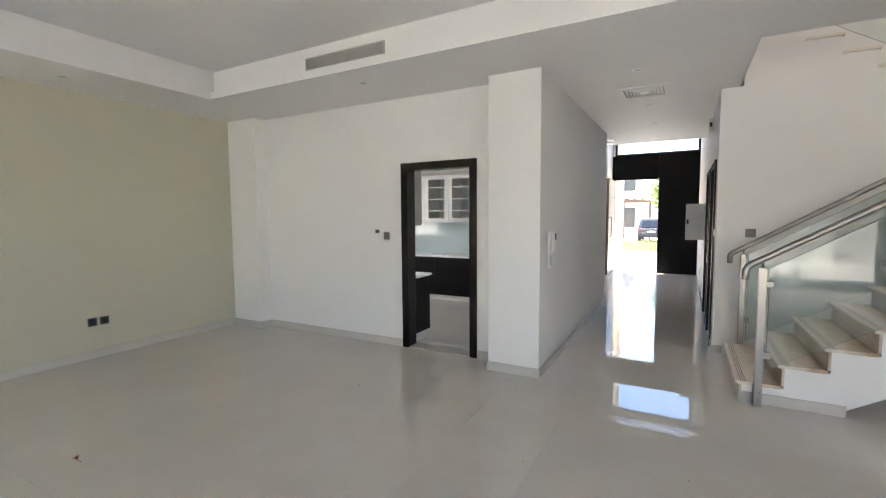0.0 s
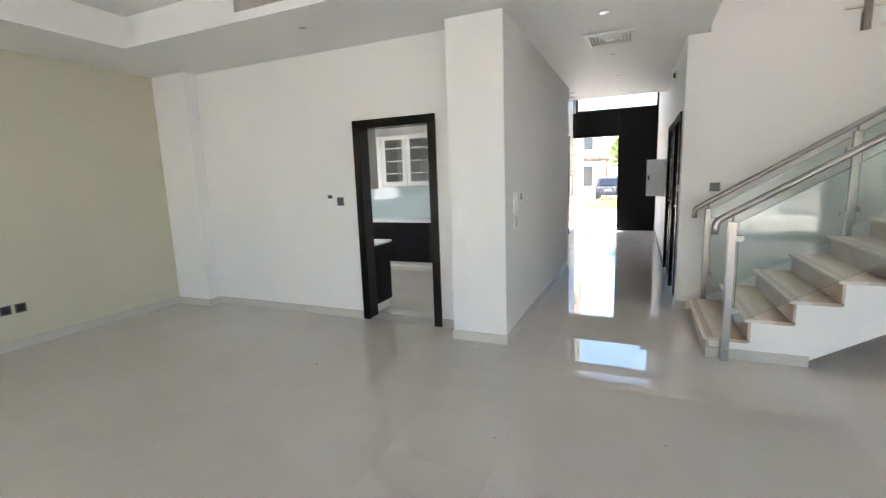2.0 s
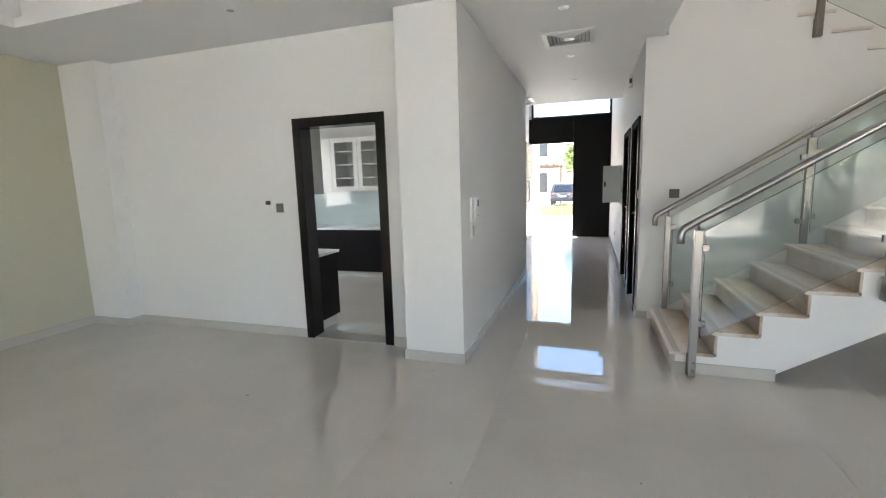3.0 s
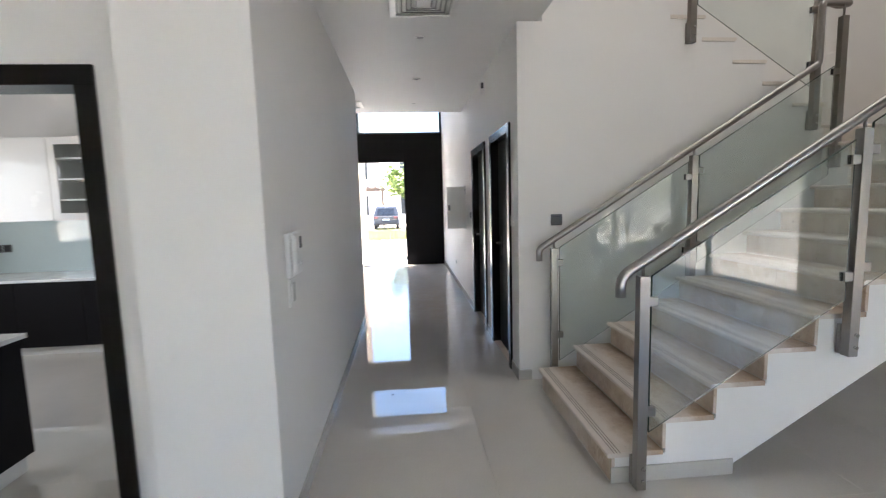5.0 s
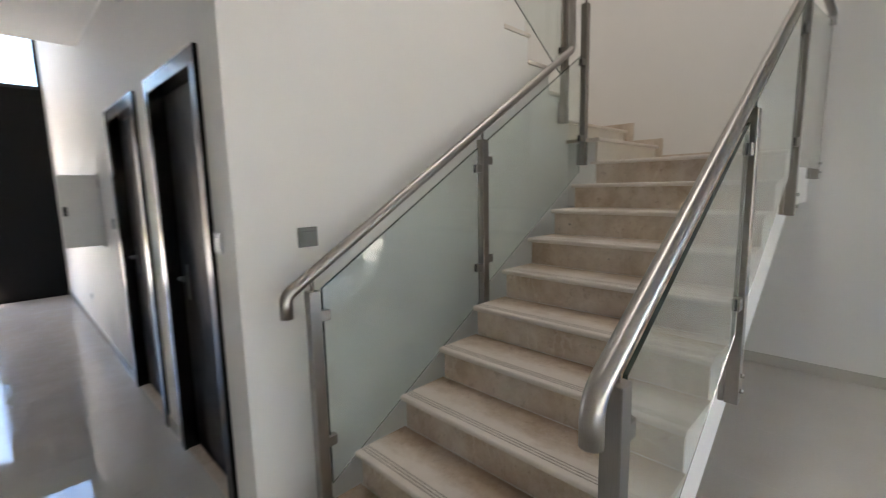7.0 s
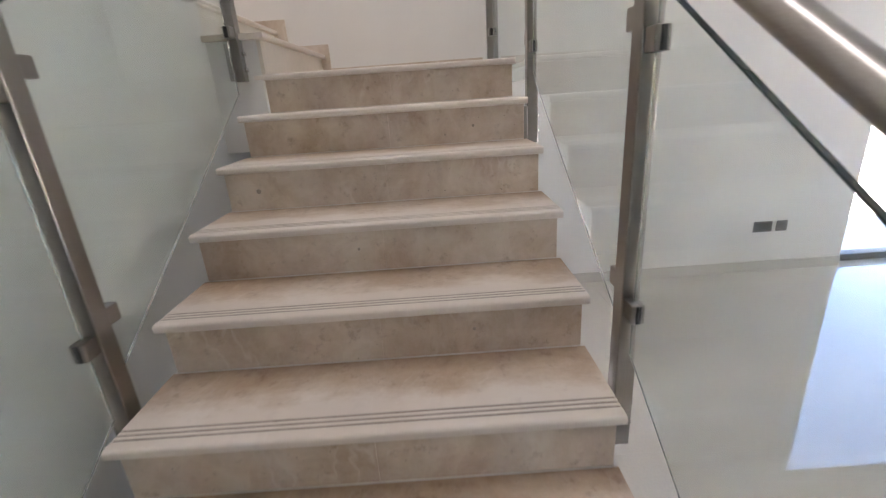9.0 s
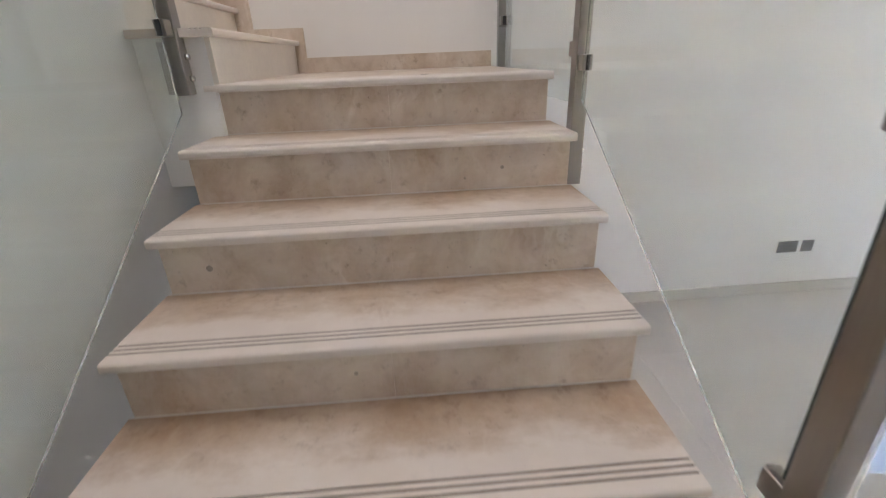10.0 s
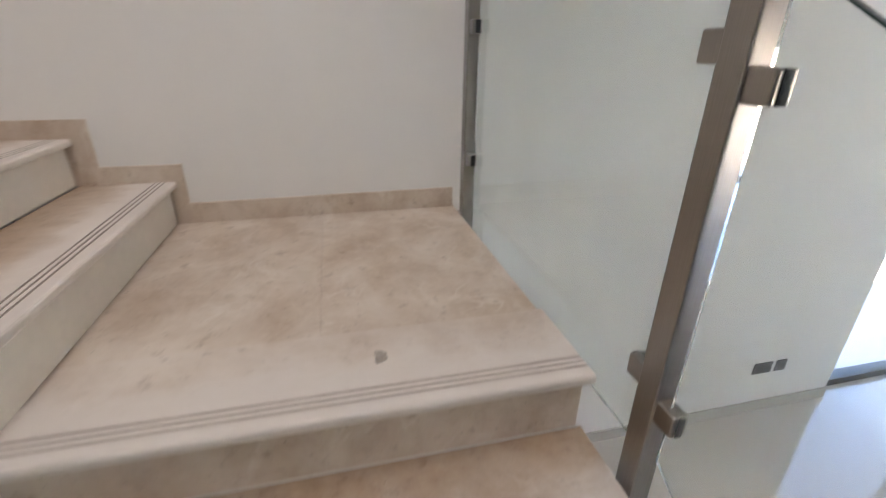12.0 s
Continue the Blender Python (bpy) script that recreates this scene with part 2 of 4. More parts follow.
BLACKAL = grain("black_aluminium", (0.018, 0.019, 0.02), 0.4, 0.3, 8, 90, 0.1, 0.03)
GREYAL = grain("grey_aluminium", (0.4, 0.41, 0.42), 0.35, 0.8, 8, 90, 0.08, 0.03)
BULB = grain("frosted_lamp_glass", (0.33, 0.33, 0.32), 0.3, 0, 20, 90, 0.04, 0)
TERRACE = grain("pale_terrace_stone", (0.42, 0.4, 0.36), 0.75, 0, 1.5, 40, 0.12, 0.2)
GARDENWALL = grain("rendered_garden_wall", (0.47, 0.455, 0.42), 0.85, 0, 0.6, 45, 0.08, 0.25)
VENTIN = grain("painted_vent_shade", (0.45, 0.45, 0.43), 0.6, 0, 8, 60, 0.06, 0.02)
PAVING = grain("pale_paving", (0.62, 0.585, 0.53), 0.75, 0, 1.5, 40, 0.12, 0.2)
STUCCO = grain("white_stucco", (0.7, 0.67, 0.62), 0.85, 0, 0.6, 45, 0.08, 0.25)
BEIGE = grain("beige_stucco", (0.5, 0.43, 0.34), 0.85, 0, 0.6, 45, 0.08, 0.25)
ASPHALT = grain("asphalt", (0.055, 0.054, 0.052), 0.85, 0, 0.8, 60, 0.25, 0.4)
SAND = grain("sandy_ground", (0.36, 0.3, 0.22), 0.9, 0, 0.5, 20, 0.18, 0.3)
CARPAINT = grain("dark_car_paint", (0.06, 0.062, 0.066), 0.14, 0.5, 3, 50, 0.1, 0)
CARGLASS = grain("dark_car_glass", (0.012, 0.014, 0.016), 0.05, 0, 3, 50, 0.1, 0)
TAIL = grain("red_lamp_plastic", (0.14, 0.035, 0.03), 0.2, 0, 10, 50, 0.1, 0)
CHROME = grain("chrome", (0.6, 0.6, 0.6), 0.12, 1.0, 10, 50, 0.05, 0)
BARK = grain("tree_bark", (0.16, 0.11, 0.075), 0.9, 0, 5, 40, 0.3, 0.6)
LEAVES = grain("green_leaves", (0.12, 0.165, 0.035), 0.6, 0, 2.5, 20, 0.4, 0.1)
GRASS = grain("yellow_green_planting", (0.3, 0.29, 0.11), 0.7, 0, 3, 20, 0.35, 0.1)
DRYLEAF = grain("brown_dry_leaf", (0.23, 0.09, 0.03), 0.7, 0, 40, 200, 0.3, 0.2)
DEBRIS = grain("grey_plaster_crumb", (0.3, 0.28, 0.25), 0.9, 0, 40, 200, 0.3, 0.2)
WINDARK = grain("dark_far_window", (0.04, 0.045, 0.05), 0.1, 0, 3, 30, 0.2, 0)
PATCH = grain("filled_stone_patch", (0.36, 0.31, 0.26), 0.7, 0, 40, 160, 0.3, 0.2)


# ---- building helpers ----
def thing(name, x, y, z, label, category, group="", kind=""):
    e = new(name)
    e.empty_display_size = 0.05
    e.location = (x, y, z)
    return tagged(e, label, category, group, kind)


def mesh_of(name, bm, material, smooth=False):
    bmesh.ops.recalc_face_normals(bm, faces=bm.faces)
    me = bpy.data.meshes.new(name)
    bm.to_mesh(me)
    bm.free()
    me.materials.append(material)
    if smooth:
        for p in me.polygons:
            p.use_smooth = len(p.vertices) <= 4
    return me


def part(name, bm, material, parent, label="", smooth=False):
    """Links a bmesh, in world coordinates, as one mesh under a thing or a part of it."""
    ob = new(name, mesh_of(name, bm, material, smooth))
    ob.parent = parent
    top = parent
    while top.parent:
        top = top.parent
    ob.matrix_parent_inverse = Matrix.Translation(-top.location) if top is parent else Matrix()
    if label:
        ob["label"] = label
    return ob


def solid(name, bm, material, label, category="", kind="structure", group="", smooth=False):
    return tagged(new(name, mesh_of(name, bm, material, smooth)), label, category, group, kind)


def add_box(bm, x0, x1, y0, y1, z0, z1):
    vs = [bm.verts.new((x, y, z)) for x in (x0, x1) for y in (y0, y1) for z in (z0, z1)]
    fs = []
    for q in ((0, 1, 3, 2), (4, 6, 7, 5), (0, 4, 5, 1), (2, 3, 7, 6), (0, 2, 6, 4), (1, 5, 7, 3)):
        fs.append(bm.faces.new([vs[i] for i in q]))
    return vs, fs


def box(x0, x1, y0, y1, z0, z1, bevel=0.0, seg=2):
    bm = bmesh.new()
    add_box(bm, x0, x1, y0, y1, z0, z1)
    if bevel:
        bmesh.ops.bevel(bm, geom=bm.edges[:], offset=bevel, segments=seg, affect="EDGES", profile=0.5)
    return bm


def boxes(*dims):
    bm = bmesh.new()
    for d in dims:
        add_box(bm, *d)
    return bm


def prism(poly, axis, a, b, bevel=0.0):
    """A polygon in the plane across the axis ('x': y,z; 'y': x,z; 'z': x,y), drawn out from a to b."""
    bm = bmesh.new()
    at = {"x": lambda p, d: (d, p[0], p[1]), "y": lambda p, d: (p[0], d, p[1]), "z": lambda p, d: (p[0], p[1], d)}[axis]
    lo, hi = [bm.verts.new(at(p, a)) for p in poly], [bm.verts.new(at(p, b)) for p in poly]
    k = len(poly)
    bm.faces.new(lo)
    bm.faces.new(hi[::-1])
    for i in range(k):
        bm.faces.new((lo[i], lo[(i + 1) % k], hi[(i + 1) % k], hi[i]))
    if bevel:
        bmesh.ops.bevel(bm, geom=bm.edges[:], offset=bevel, segments=2, affect="EDGES")
    return bm


def rod(p, q, r, seg=16):
    bm = bmesh.new()
    p, q = Vector(p), Vector(q)
    bmesh.ops.create_cone(bm, cap_ends=True, segments=seg, radius1=r, radius2=r, depth=(q - p).length,
                          matrix=Matrix.Translation((p + q) / 2) @ (q - p).to_track_quat("Z", "Y").to_matrix().to_4x4())
    return bm


def bent(points, radius):
    """A polyline with its corners rounded."""
    pts = [Vector(p) for p in points]
    out = [pts[0]]
    for a, b, c in zip(pts, pts[1:], pts[2:]):
        d = min(radius, (a - b).length * 0.49, (c - b).length * 0.49)
        s, e = b + (a - b).normalized() * d, b + (c - b).normalized() * d
        for i in range(9):
            t = i / 8
            out.append(s * (1 - t) ** 2 + b * 2 * t * (1 - t) + e * t ** 2)
    return out + [pts[-1]]


def tube(points, r, seg=18):
    bm = bmesh.new()
    rings, up = [], None
    for i, p in enumerate(points):
        d = (points[min(i + 1, len(points) - 1)] - points[max(i - 1, 0)]).normalized()
        if up is None:
            up = Vector((0, 1, 0)) if abs(d.y) < 0.9 else Vector((1, 0, 0))
        side = d.cross(up).normalized()
        up = side.cross(d).normalized()
        rings.append([bm.verts.new(p + side * (r * math.cos(a)) + up * (r * math.sin(a))) for a in (2 * math.pi * k / seg for k in range(seg))])
    for a, b in zip(rings, rings[1:]):
        for k in range(seg):
            bm.faces.new((a[k], a[(k + 1) % seg], b[(k + 1) % seg], b[k]))
    bm.faces.new(rings[0][::-1])
    bm.faces.new(rings[-1])
    return bm


# ---- plan ----
H = 2.837            # lower ceiling
WX, EX = -5.228, 4.45    # west wall, east wall
KY = 4.645           # kitchen wall
CW, CE = -0.775, 0.685   # corridor sides
SY = 6.02          # wall beside the stairs
FY = 13.08          # front wall
FW = -1.345         # foyer west wall
SOUTH = -2.8
R, T, X1 = 0.17, 0.275, 0.785   # riser, going, first nosing
YR, YL = 4.632, 5.828   # tread ends
TOP = 6.2


def nose(k):
    return X1 + T * (k - 1)


# ---- floor, walls, ceiling ----
floor = solid("floor", boxes((WX - 0.2, EX + 0.2, SOUTH - 0.2, FY + 0.18, -0.25, -0.0012)), JOINT, "glossy cream porcelain tile floor", "floor")
solid("wall_west", boxes((WX - 0.2, WX, SOUTH, KY + 0.2, 0, 3.4)), WESTWALL, "matt cream plaster wall, darkened in colour for its dimmer light", "wall")
solid("wall_kitchen", boxes((WX, -2.45, KY, KY + 0.2, 0, H), (-1.56, CW, KY, KY + 0.2, 0, H), (-2.45, -1.56, KY, KY + 0.2, 2.09, H)), PAINT, "white painted wall with the kitchen doorway", "wall")
solid("wall_corner_pier", box(WX, -4.678, 4.472, KY, 0, H, 0.003), PAINT, "white painted pier in the room corner", "wall")
solid("wall_corridor_pier", box(-1.284, CW + 0.002, 4.382, KY + 0.001, 0, H, 0.004), PAINT, "white painted square pier at the corridor", "wall")
solid("wall_corridor_west", boxes((CW - 0.2, CW, KY + 0.2, 8.0, 0, H)), PAINT, "white painted corridor wall", "wall")
solid("wall_foyer_west", boxes((-1.7, CW, 8.0, 8.2, 0, H), (-1.7, FW, 8.2, FY, 0, TOP)), PAINT, "white painted foyer wall", "wall")
D1, D2 = (6.255, 7.12), (7.42, 8.37)
fr = 0.045
solid("wall_corridor_east", boxes((CE, CE + 0.2, SY, D1[0] + fr, 0, H), (CE, CE + 0.2, D1[1] - fr, D2[0] + fr, 0, H), (CE, CE + 0.2, D2[1] - fr, 9.4, 0, H),
                                  (CE, CE + 0.2, D1[0] + fr, D1[1] - fr, 2.085, H), (CE, CE + 0.2, D2[0] + fr, D2[1] - fr, 2.085, H),
                                  (CE, CE + 0.2, 9.4, FY, 0, TOP)), PAINT, "white painted corridor wall with two doorways", "wall")

# wall under the upper flight, stepped along its treads
def nose3(k):
    return 3.262 - 0.265 * (k - 13)


poly = [(CE + 0.2, 0), (EX, 0), (EX, 1.36), (3.262, 1.36), (3.262, 2.01)]
for k in range(13, 20):
    poly += [(nose3(k) - 0.025, R * (k - 1) - 0.03), (nose3(k) - 0.025, R * k - 0.03)]
poly = poly[:5] + [(nose3(13) - 0.025, 2.01)] + poly[6:]
poly += [(CE + 0.2, R * 19 - 0.03)]
solid("wall_stair_side", prism(poly, "y", SY, SY + 0.15), PAINT, "cream white wall stepped under the upper flight", "wall")
solid("wall_stair_back", boxes((CE + 0.2, EX, 7.25, 7.45, 0, TOP)), PAINT, "plain white stairwell wall", "wall")
solid("wall_east", boxes((EX, EX + 0.2, 1.733, FY, 0, TOP), (EX, EX + 0.2, -1.7, 1.733, 2.45, 3.4), (EX, EX + 0.2, SOUTH, -1.7, 0, 3.4)), PAINT, "white painted wall beside the sliding door", "wall")
solid("wall_south", boxes((WX - 0.2, -4.5, SOUTH - 0.2, SOUTH, 0, 3.4), (-0.75, 0.05, SOUTH - 0.2, SOUTH, 0, 3.4), (3.75, EX + 0.2, SOUTH - 0.2, SOUTH, 0, 3.4),
                          (-4.5, -0.75, SOUTH - 0.2, SOUTH, 2.5, 3.4), (0.05, 3.75, SOUTH - 0.2, SOUTH, 2.5, 3.4)), PAINT, "white wall with wide glazed openings", "wall")
solid("wall_upper", boxes((0.9, 1.2, 4.4, 4.6, 3.23, TOP), (4.2, EX, 4.4, 4.6, 3.23, TOP), (1.2, 4.2, 4.4, 4.6, 3.23, TOP), (-3.2, -3.0, 4.4, 9.4, 3.23, TOP), (-3.0, 0.9, 4.4, 4.6, 3.23, TOP), (-3.2, -1.7, 9.4, 9.6, 3.23, TOP)), PAINT, "plain white upper storey walls", "wall")
# last box is an unseen ledge, added to block sun at the window
solid("wall_kitchen_west", boxes((WX - 0.2, WX, KY + 0.2, 5.4, 0, 3.4), (WX - 0.2, WX, 6.6, 8.2, 0, 3.4), (WX - 0.2, WX, 5.4, 6.6, 0, 1.0), (WX - 0.2, WX, 5.4, 6.6, 2.2, 3.4), (WX - 1.2, WX - 0.2, 5.2, 6.8, 2.35, 2.45)), PAINT, "plain white kitchen wall with a window and an added sun overhang", "wall")
solid("wall_kitchen_north", boxes((WX - 0.2, CW - 0.2, 8.0, 8.2, 0, H)), PAINT, "plain white kitchen wall", "wall")

TW, TE, TS, TN = -4.3, 3.55, -1.9, 3.605   # edge of the ceiling tray
ceil = boxes((WX, EX, TN, 4.56, H, H + 0.075), (WX, EX, TN + 0.15, 4.56, H + 0.075, 3.23),
             (WX, TW, SOUTH, TN, H, H + 0.075), (WX, TW - 0.15, SOUTH, TN + 0.15, H + 0.075, 3.23),
             (TE, EX, SOUTH, TN, H, H + 0.075), (TE + 0.15, EX, SOUTH, TN + 0.15, H + 0.075, 3.23),
             (TW, TE, SOUTH, TS, H, H + 0.075), (TW - 0.15, TE + 0.15, SOUTH, TS - 0.15, H + 0.075, 3.23),
             (TW - 0.15, TE + 0.15, TS - 0.15, TN + 0.15, 3.19, 3.23),
             (WX - 0.2, 0.85, 4.56, 9.44, H, 3.23))
solid("ceiling", ceil, CEIL, "white ceiling with a recessed tray", "ceiling")
# overhangs are added out of view to keep direct sun off the glazing
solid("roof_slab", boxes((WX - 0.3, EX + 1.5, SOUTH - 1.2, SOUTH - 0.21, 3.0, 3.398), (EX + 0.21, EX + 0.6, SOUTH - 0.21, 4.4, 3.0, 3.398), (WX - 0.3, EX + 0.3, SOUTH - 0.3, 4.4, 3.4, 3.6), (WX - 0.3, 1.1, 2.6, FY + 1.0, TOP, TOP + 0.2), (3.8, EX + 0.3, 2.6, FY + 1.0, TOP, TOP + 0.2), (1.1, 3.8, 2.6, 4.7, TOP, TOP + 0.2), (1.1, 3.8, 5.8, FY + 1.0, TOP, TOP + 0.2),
                         (WX - 0.2, -3.2, 4.4, 8.2, 3.23, 3.4), (WX - 0.2, 1.2, 4.3, 4.4, 3.4, TOP)), CEIL, "plain flat roof slab with added overhangs to shade the glazing", "ceiling")


# skirting
def skirting(label, *runs):
    bm = bmesh.new()
    for r in runs:
        add_box(bm, *r)
    solid("baseboard", bm, SKIRT, label, "skirting")


st, sh = 0.012, 0.085
skirting("low cream tile skirting of the room", (WX, WX + st, SOUTH, 4.472, 0, sh), (WX + st, -4.678 + st, 4.472 - st, 4.472, 0, sh), (-4.678, -4.678 + st, 4.472, KY, 0, sh),
         (-4.678 + st, -2.464, KY - st, KY, 0, sh), (-1.518, -1.284 - st, KY - st, KY, 0, sh), (-1.284 - st, -1.284, 4.382 - st, KY, 0, sh), (-1.284, CW + st, 4.382 - st, 4.382, 0, sh))
skirting("low cream tile skirting of the corridor", (CW + 0.002, CW + st, 4.382, 8.0, 0, sh), (CE - st, CE, SY, D1[0] - 0.002, 0, sh), (CE - st, CE, D1[1] + 0.002, D2[0] - 0.002, 0, sh),
         (CE - st, CE, D2[1] + 0.002, FY, 0, sh), (CE - st, X1 - 0.0, SY - st, SY, 0, sh))
skirting("low cream tile skirting under the stairs", (1.5, EX - st, SY - st, SY, 0, sh), (EX - st, EX, 1.733, SY, 0, sh))

# ---- staircase ----
stairs = thing("staircase", nose(1), 5.2, 0, "cream marble staircase with white plastered sides", "staircase")
NB = 0.028     # nosing past the riser
TH = 0.026     # tread thickness


def tread_profile(depth):
    """Section of a tread, x back from the nosing, z from its top: a bull nose and three grooves."""
    r = 0.009
    p = [(r - r * math.cos(math.radians(d)), -TH + r + r * math.sin(math.radians(d))) for d in (-90, -60, -30, 0)]
    p += [(r - r * math.cos(math.radians(d)), -r + r * math.sin(math.radians(d))) for d in (0, 30, 60, 90)]
    for g in (0.038, 0.054, 0.07):
        p += [(g - 0.0034, 0), (g - 0.0026, -0.006), (g + 0.0026, -0.006), (g + 0.0034, 0)]
    return p + [(depth, 0), (depth, -TH)]


def tread_mesh(name, depth, width, mat=None):
    return mesh_of(name, prism(tread_profile(depth), "y", -width / 2, width / 2), mat or TREAD)


def place(name, me, parent, m):
    ob = new(name, me)
    ob.parent = parent
    ob.matrix_parent_inverse = Matrix.Translation(-parent.location)
    ob.matrix_basis = m
    return ob


me_t = tread_mesh("tread", T + NB - 0.002, YL - YR)
JY = 5.215      # joint between the stone pieces
me_r = [mesh_of("riser", box(0, 0.018, a, b, 0, R - TH, 0.001, 1), MARBLE) for a, b in ((YR + 0.012, JY - 0.0002), (JY + 0.0002, YL - 0.012))]
me_g = mesh_of("grout", box(-0.0035, 0.0005, YR + 0.012, YL - 0.012, 0, 0.003), GROUT)
# dark strip sunk in a tread groove to deepen its tone
me_i = mesh_of("groove_strip", box(-0.0028, 0.0028, -(YL - YR) / 2 + 0.004, (YL - YR) / 2 - 0.004, -0.004, -0.0012), GROOVESTRIP)
for k in range(1, 10):
    for g in (0.038, 0.054, 0.07):
        place("groove_strip", me_i, stairs, pose(nose(k) + g, (YR + YL) / 2, R * k))
for k in range(1, 10):
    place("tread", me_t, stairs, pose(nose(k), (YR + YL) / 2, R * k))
for k in range(1, 11):
    for me in me_r:
        place("riser", me, stairs, pose(nose(k) + NB, 0, R * (k - 1)))
    place("grout", me_g, stairs, pose(nose(k) + NB, 0, R * (k - 1) + 0.0004))
# landing: nosing piece, pale front strip and two slabs with a joint between
me_l = tread_mesh("tread", 0.28, YL - YR, LANDING)
place("tread", me_l, stairs, pose(nose(10), (YR + YL) / 2, R * 10))
L0 = nose(10) + 0.2803
for a, b in ((YR + 0.012, JY - 0.0004), (JY + 0.0004, 5.815)):
    part("slab", box(L0, EX - 0.001, a, b, R * 10 - TH, R * 10 - 0.001, 0.001, 1), MARBLE, stairs, "polished cream marble landing slab")

# plastered body of the lower flight: stepped on top, sloped below
body = [(nose(1) + NB + 0.018, 0)]
for k in range(1, 11):
    body += [(nose(k) + NB + 0.018, R * k - TH), (nose(k + 1) + NB + 0.018, R * k - TH)]
body[-1] = (EX, R * 10 - TH)
body += [(EX, 1.36), (3.63, 1.36), (1.48, 0.05), (1.48, 0)]
part("string", prism(body, "y", YR + 0.014, YL - 0.014), PAINT, stairs, "white plastered stair side")
part("base_tile", box(nose(1) + NB - 0.004, 1.482, YR + 0.004, YR + 0.0135, 0, sh, 0.001, 1), SKIRT, stairs, "cream tile skirting at the stair foot")

# turn: two steps towards the upper landing
me_t2 = mesh_of("tread", prism(tread_profile(0.32), "y", -(EX - 3.225) / 2, (EX - 3.225) / 2), TREAD)
me_r2 = [mesh_of("riser", box(0, 0.018, -(EX - 3.262) / 2, (EX - 3.262) / 2, 0, R - TH, 0.001, 1), PALE) for _ in (0, 1)]
YT = 5.745
me_i2 = mesh_of("groove_strip", box(-0.0028, 0.0028, -(EX - 3.235) / 2, (EX - 3.235) / 2, -0.004, -0.0012), GROOVESTRIP)
for i in (0, 1):
    for g in (0.038, 0.054, 0.07):
        place("groove_strip", me_i2, stairs, pose((EX + 3.225) / 2, YT + g + 0.30 * i, R * (11 + i), 0, 0, 90))
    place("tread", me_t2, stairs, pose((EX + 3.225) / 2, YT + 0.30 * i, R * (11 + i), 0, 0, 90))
    place("riser", me_r2[i], stairs, pose((EX + 3.262) / 2, YT + NB + 0.30 * i, R * (10 + i), 0, 0, 90))
part("landing_block", boxes((3.262, EX, YT + NB + 0.018, SY + 0.4, 1.36, R * 11 - TH), (3.262, EX, YT + 0.30 + NB + 0.018, 7.25, R * 11 - TH, R * 12 - TH)), PAINT, stairs, "white plastered block under the turning steps")
part("slab", box(3.23, EX - 0.001, YT + 0.625, 7.249, R * 12 - TH, R * 12 - 0.001), MARBLE, stairs)
# stepped marble skirting on the end wall
sk = [(YR + 0.02, 1.7), (5.79, 1.7), (5.79, 1.87), (6.09, 1.87), (6.09, 2.04), (7.24, 2.04), (7.24, 2.105), (5.987, 2.105), (5.987, 1.935), (5.715, 1.935), (5.715, 1.78), (YR + 0.02, 1.785)]
part("skirting", prism(sk, "x", EX - 0.013, EX), MARBLE, stairs, "stepped beige marble skirting")

# upper flight, rising back above the wall
W3 = (7.25 - SY + 0.0035)
me_t3 = mesh_of("tread", prism(tread_profile(0.265 + NB - 0.002), "y", -W3 / 2, W3 / 2), PALE)
me_r3 = mesh_of("riser", box(0, 0.018, -W3 / 2 + 0.002, W3 / 2 - 0.158, 0, R - TH, 0.001, 1), MARBLE)
for k in range(13, 20):
    place("tread", me_t3, stairs, pose(nose3(k), SY - 0.0035 + W3 / 2, R * k, 0, 0, 180))
    place("riser", me_r3, stairs, pose(nose3(k) - NB, SY - 0.0035 + W3 / 2, R * (k - 1), 0, 0, 180))
up = []
for k in range(13, 20):
    up += [(nose3(k) - NB - 0.018, R * (k - 1) - TH), (nose3(k) - NB - 0.018, R * k - TH)]
up += [(CE + 0.2, R * 19 - TH), (CE + 0.2, H), (1.6, H), (3.23, 1.75), (3.23, R * 12 - TH)]
part("upper_string", prism(up, "y", SY + 0.152, 7.248), PAINT, stairs, "white plastered underside of the upper flight")

# a filled hole and small stains in the stone
part("stone_patch", prism([(3.428 + 0.021 * math.cos(a) * (1 + 0.3 * math.sin(3 * a)), 5.08 + 0.021 * math.sin(a) * (1 + 0.4 * math.cos(2 * a))) for a in (i * 0.524 for i in range(12))], "z", R * 10 + 0.0005, R * 10 + 0.0015), PATCH, stairs, "grey filled patch")
for k, y, z, r in ((8, 5.70, 1.262, 0.009), (9, 4.86, 1.43, 0.006), (7, 5.3, 1.1, 0.005), (6, 4.95, 0.93, 0.005), (9, 4.98, 1.40, 0.004)):
    part("stain", rod((nose(k) + NB - 0.0012, y, z), (nose(k) + NB + 0.001, y, z), r, 10), PATCH, stairs)

# ---- balustrades ----
RS = 0.614    # slope of the handrails


def rail_z(x):
    return 1.118 + RS * (x - 0.84)


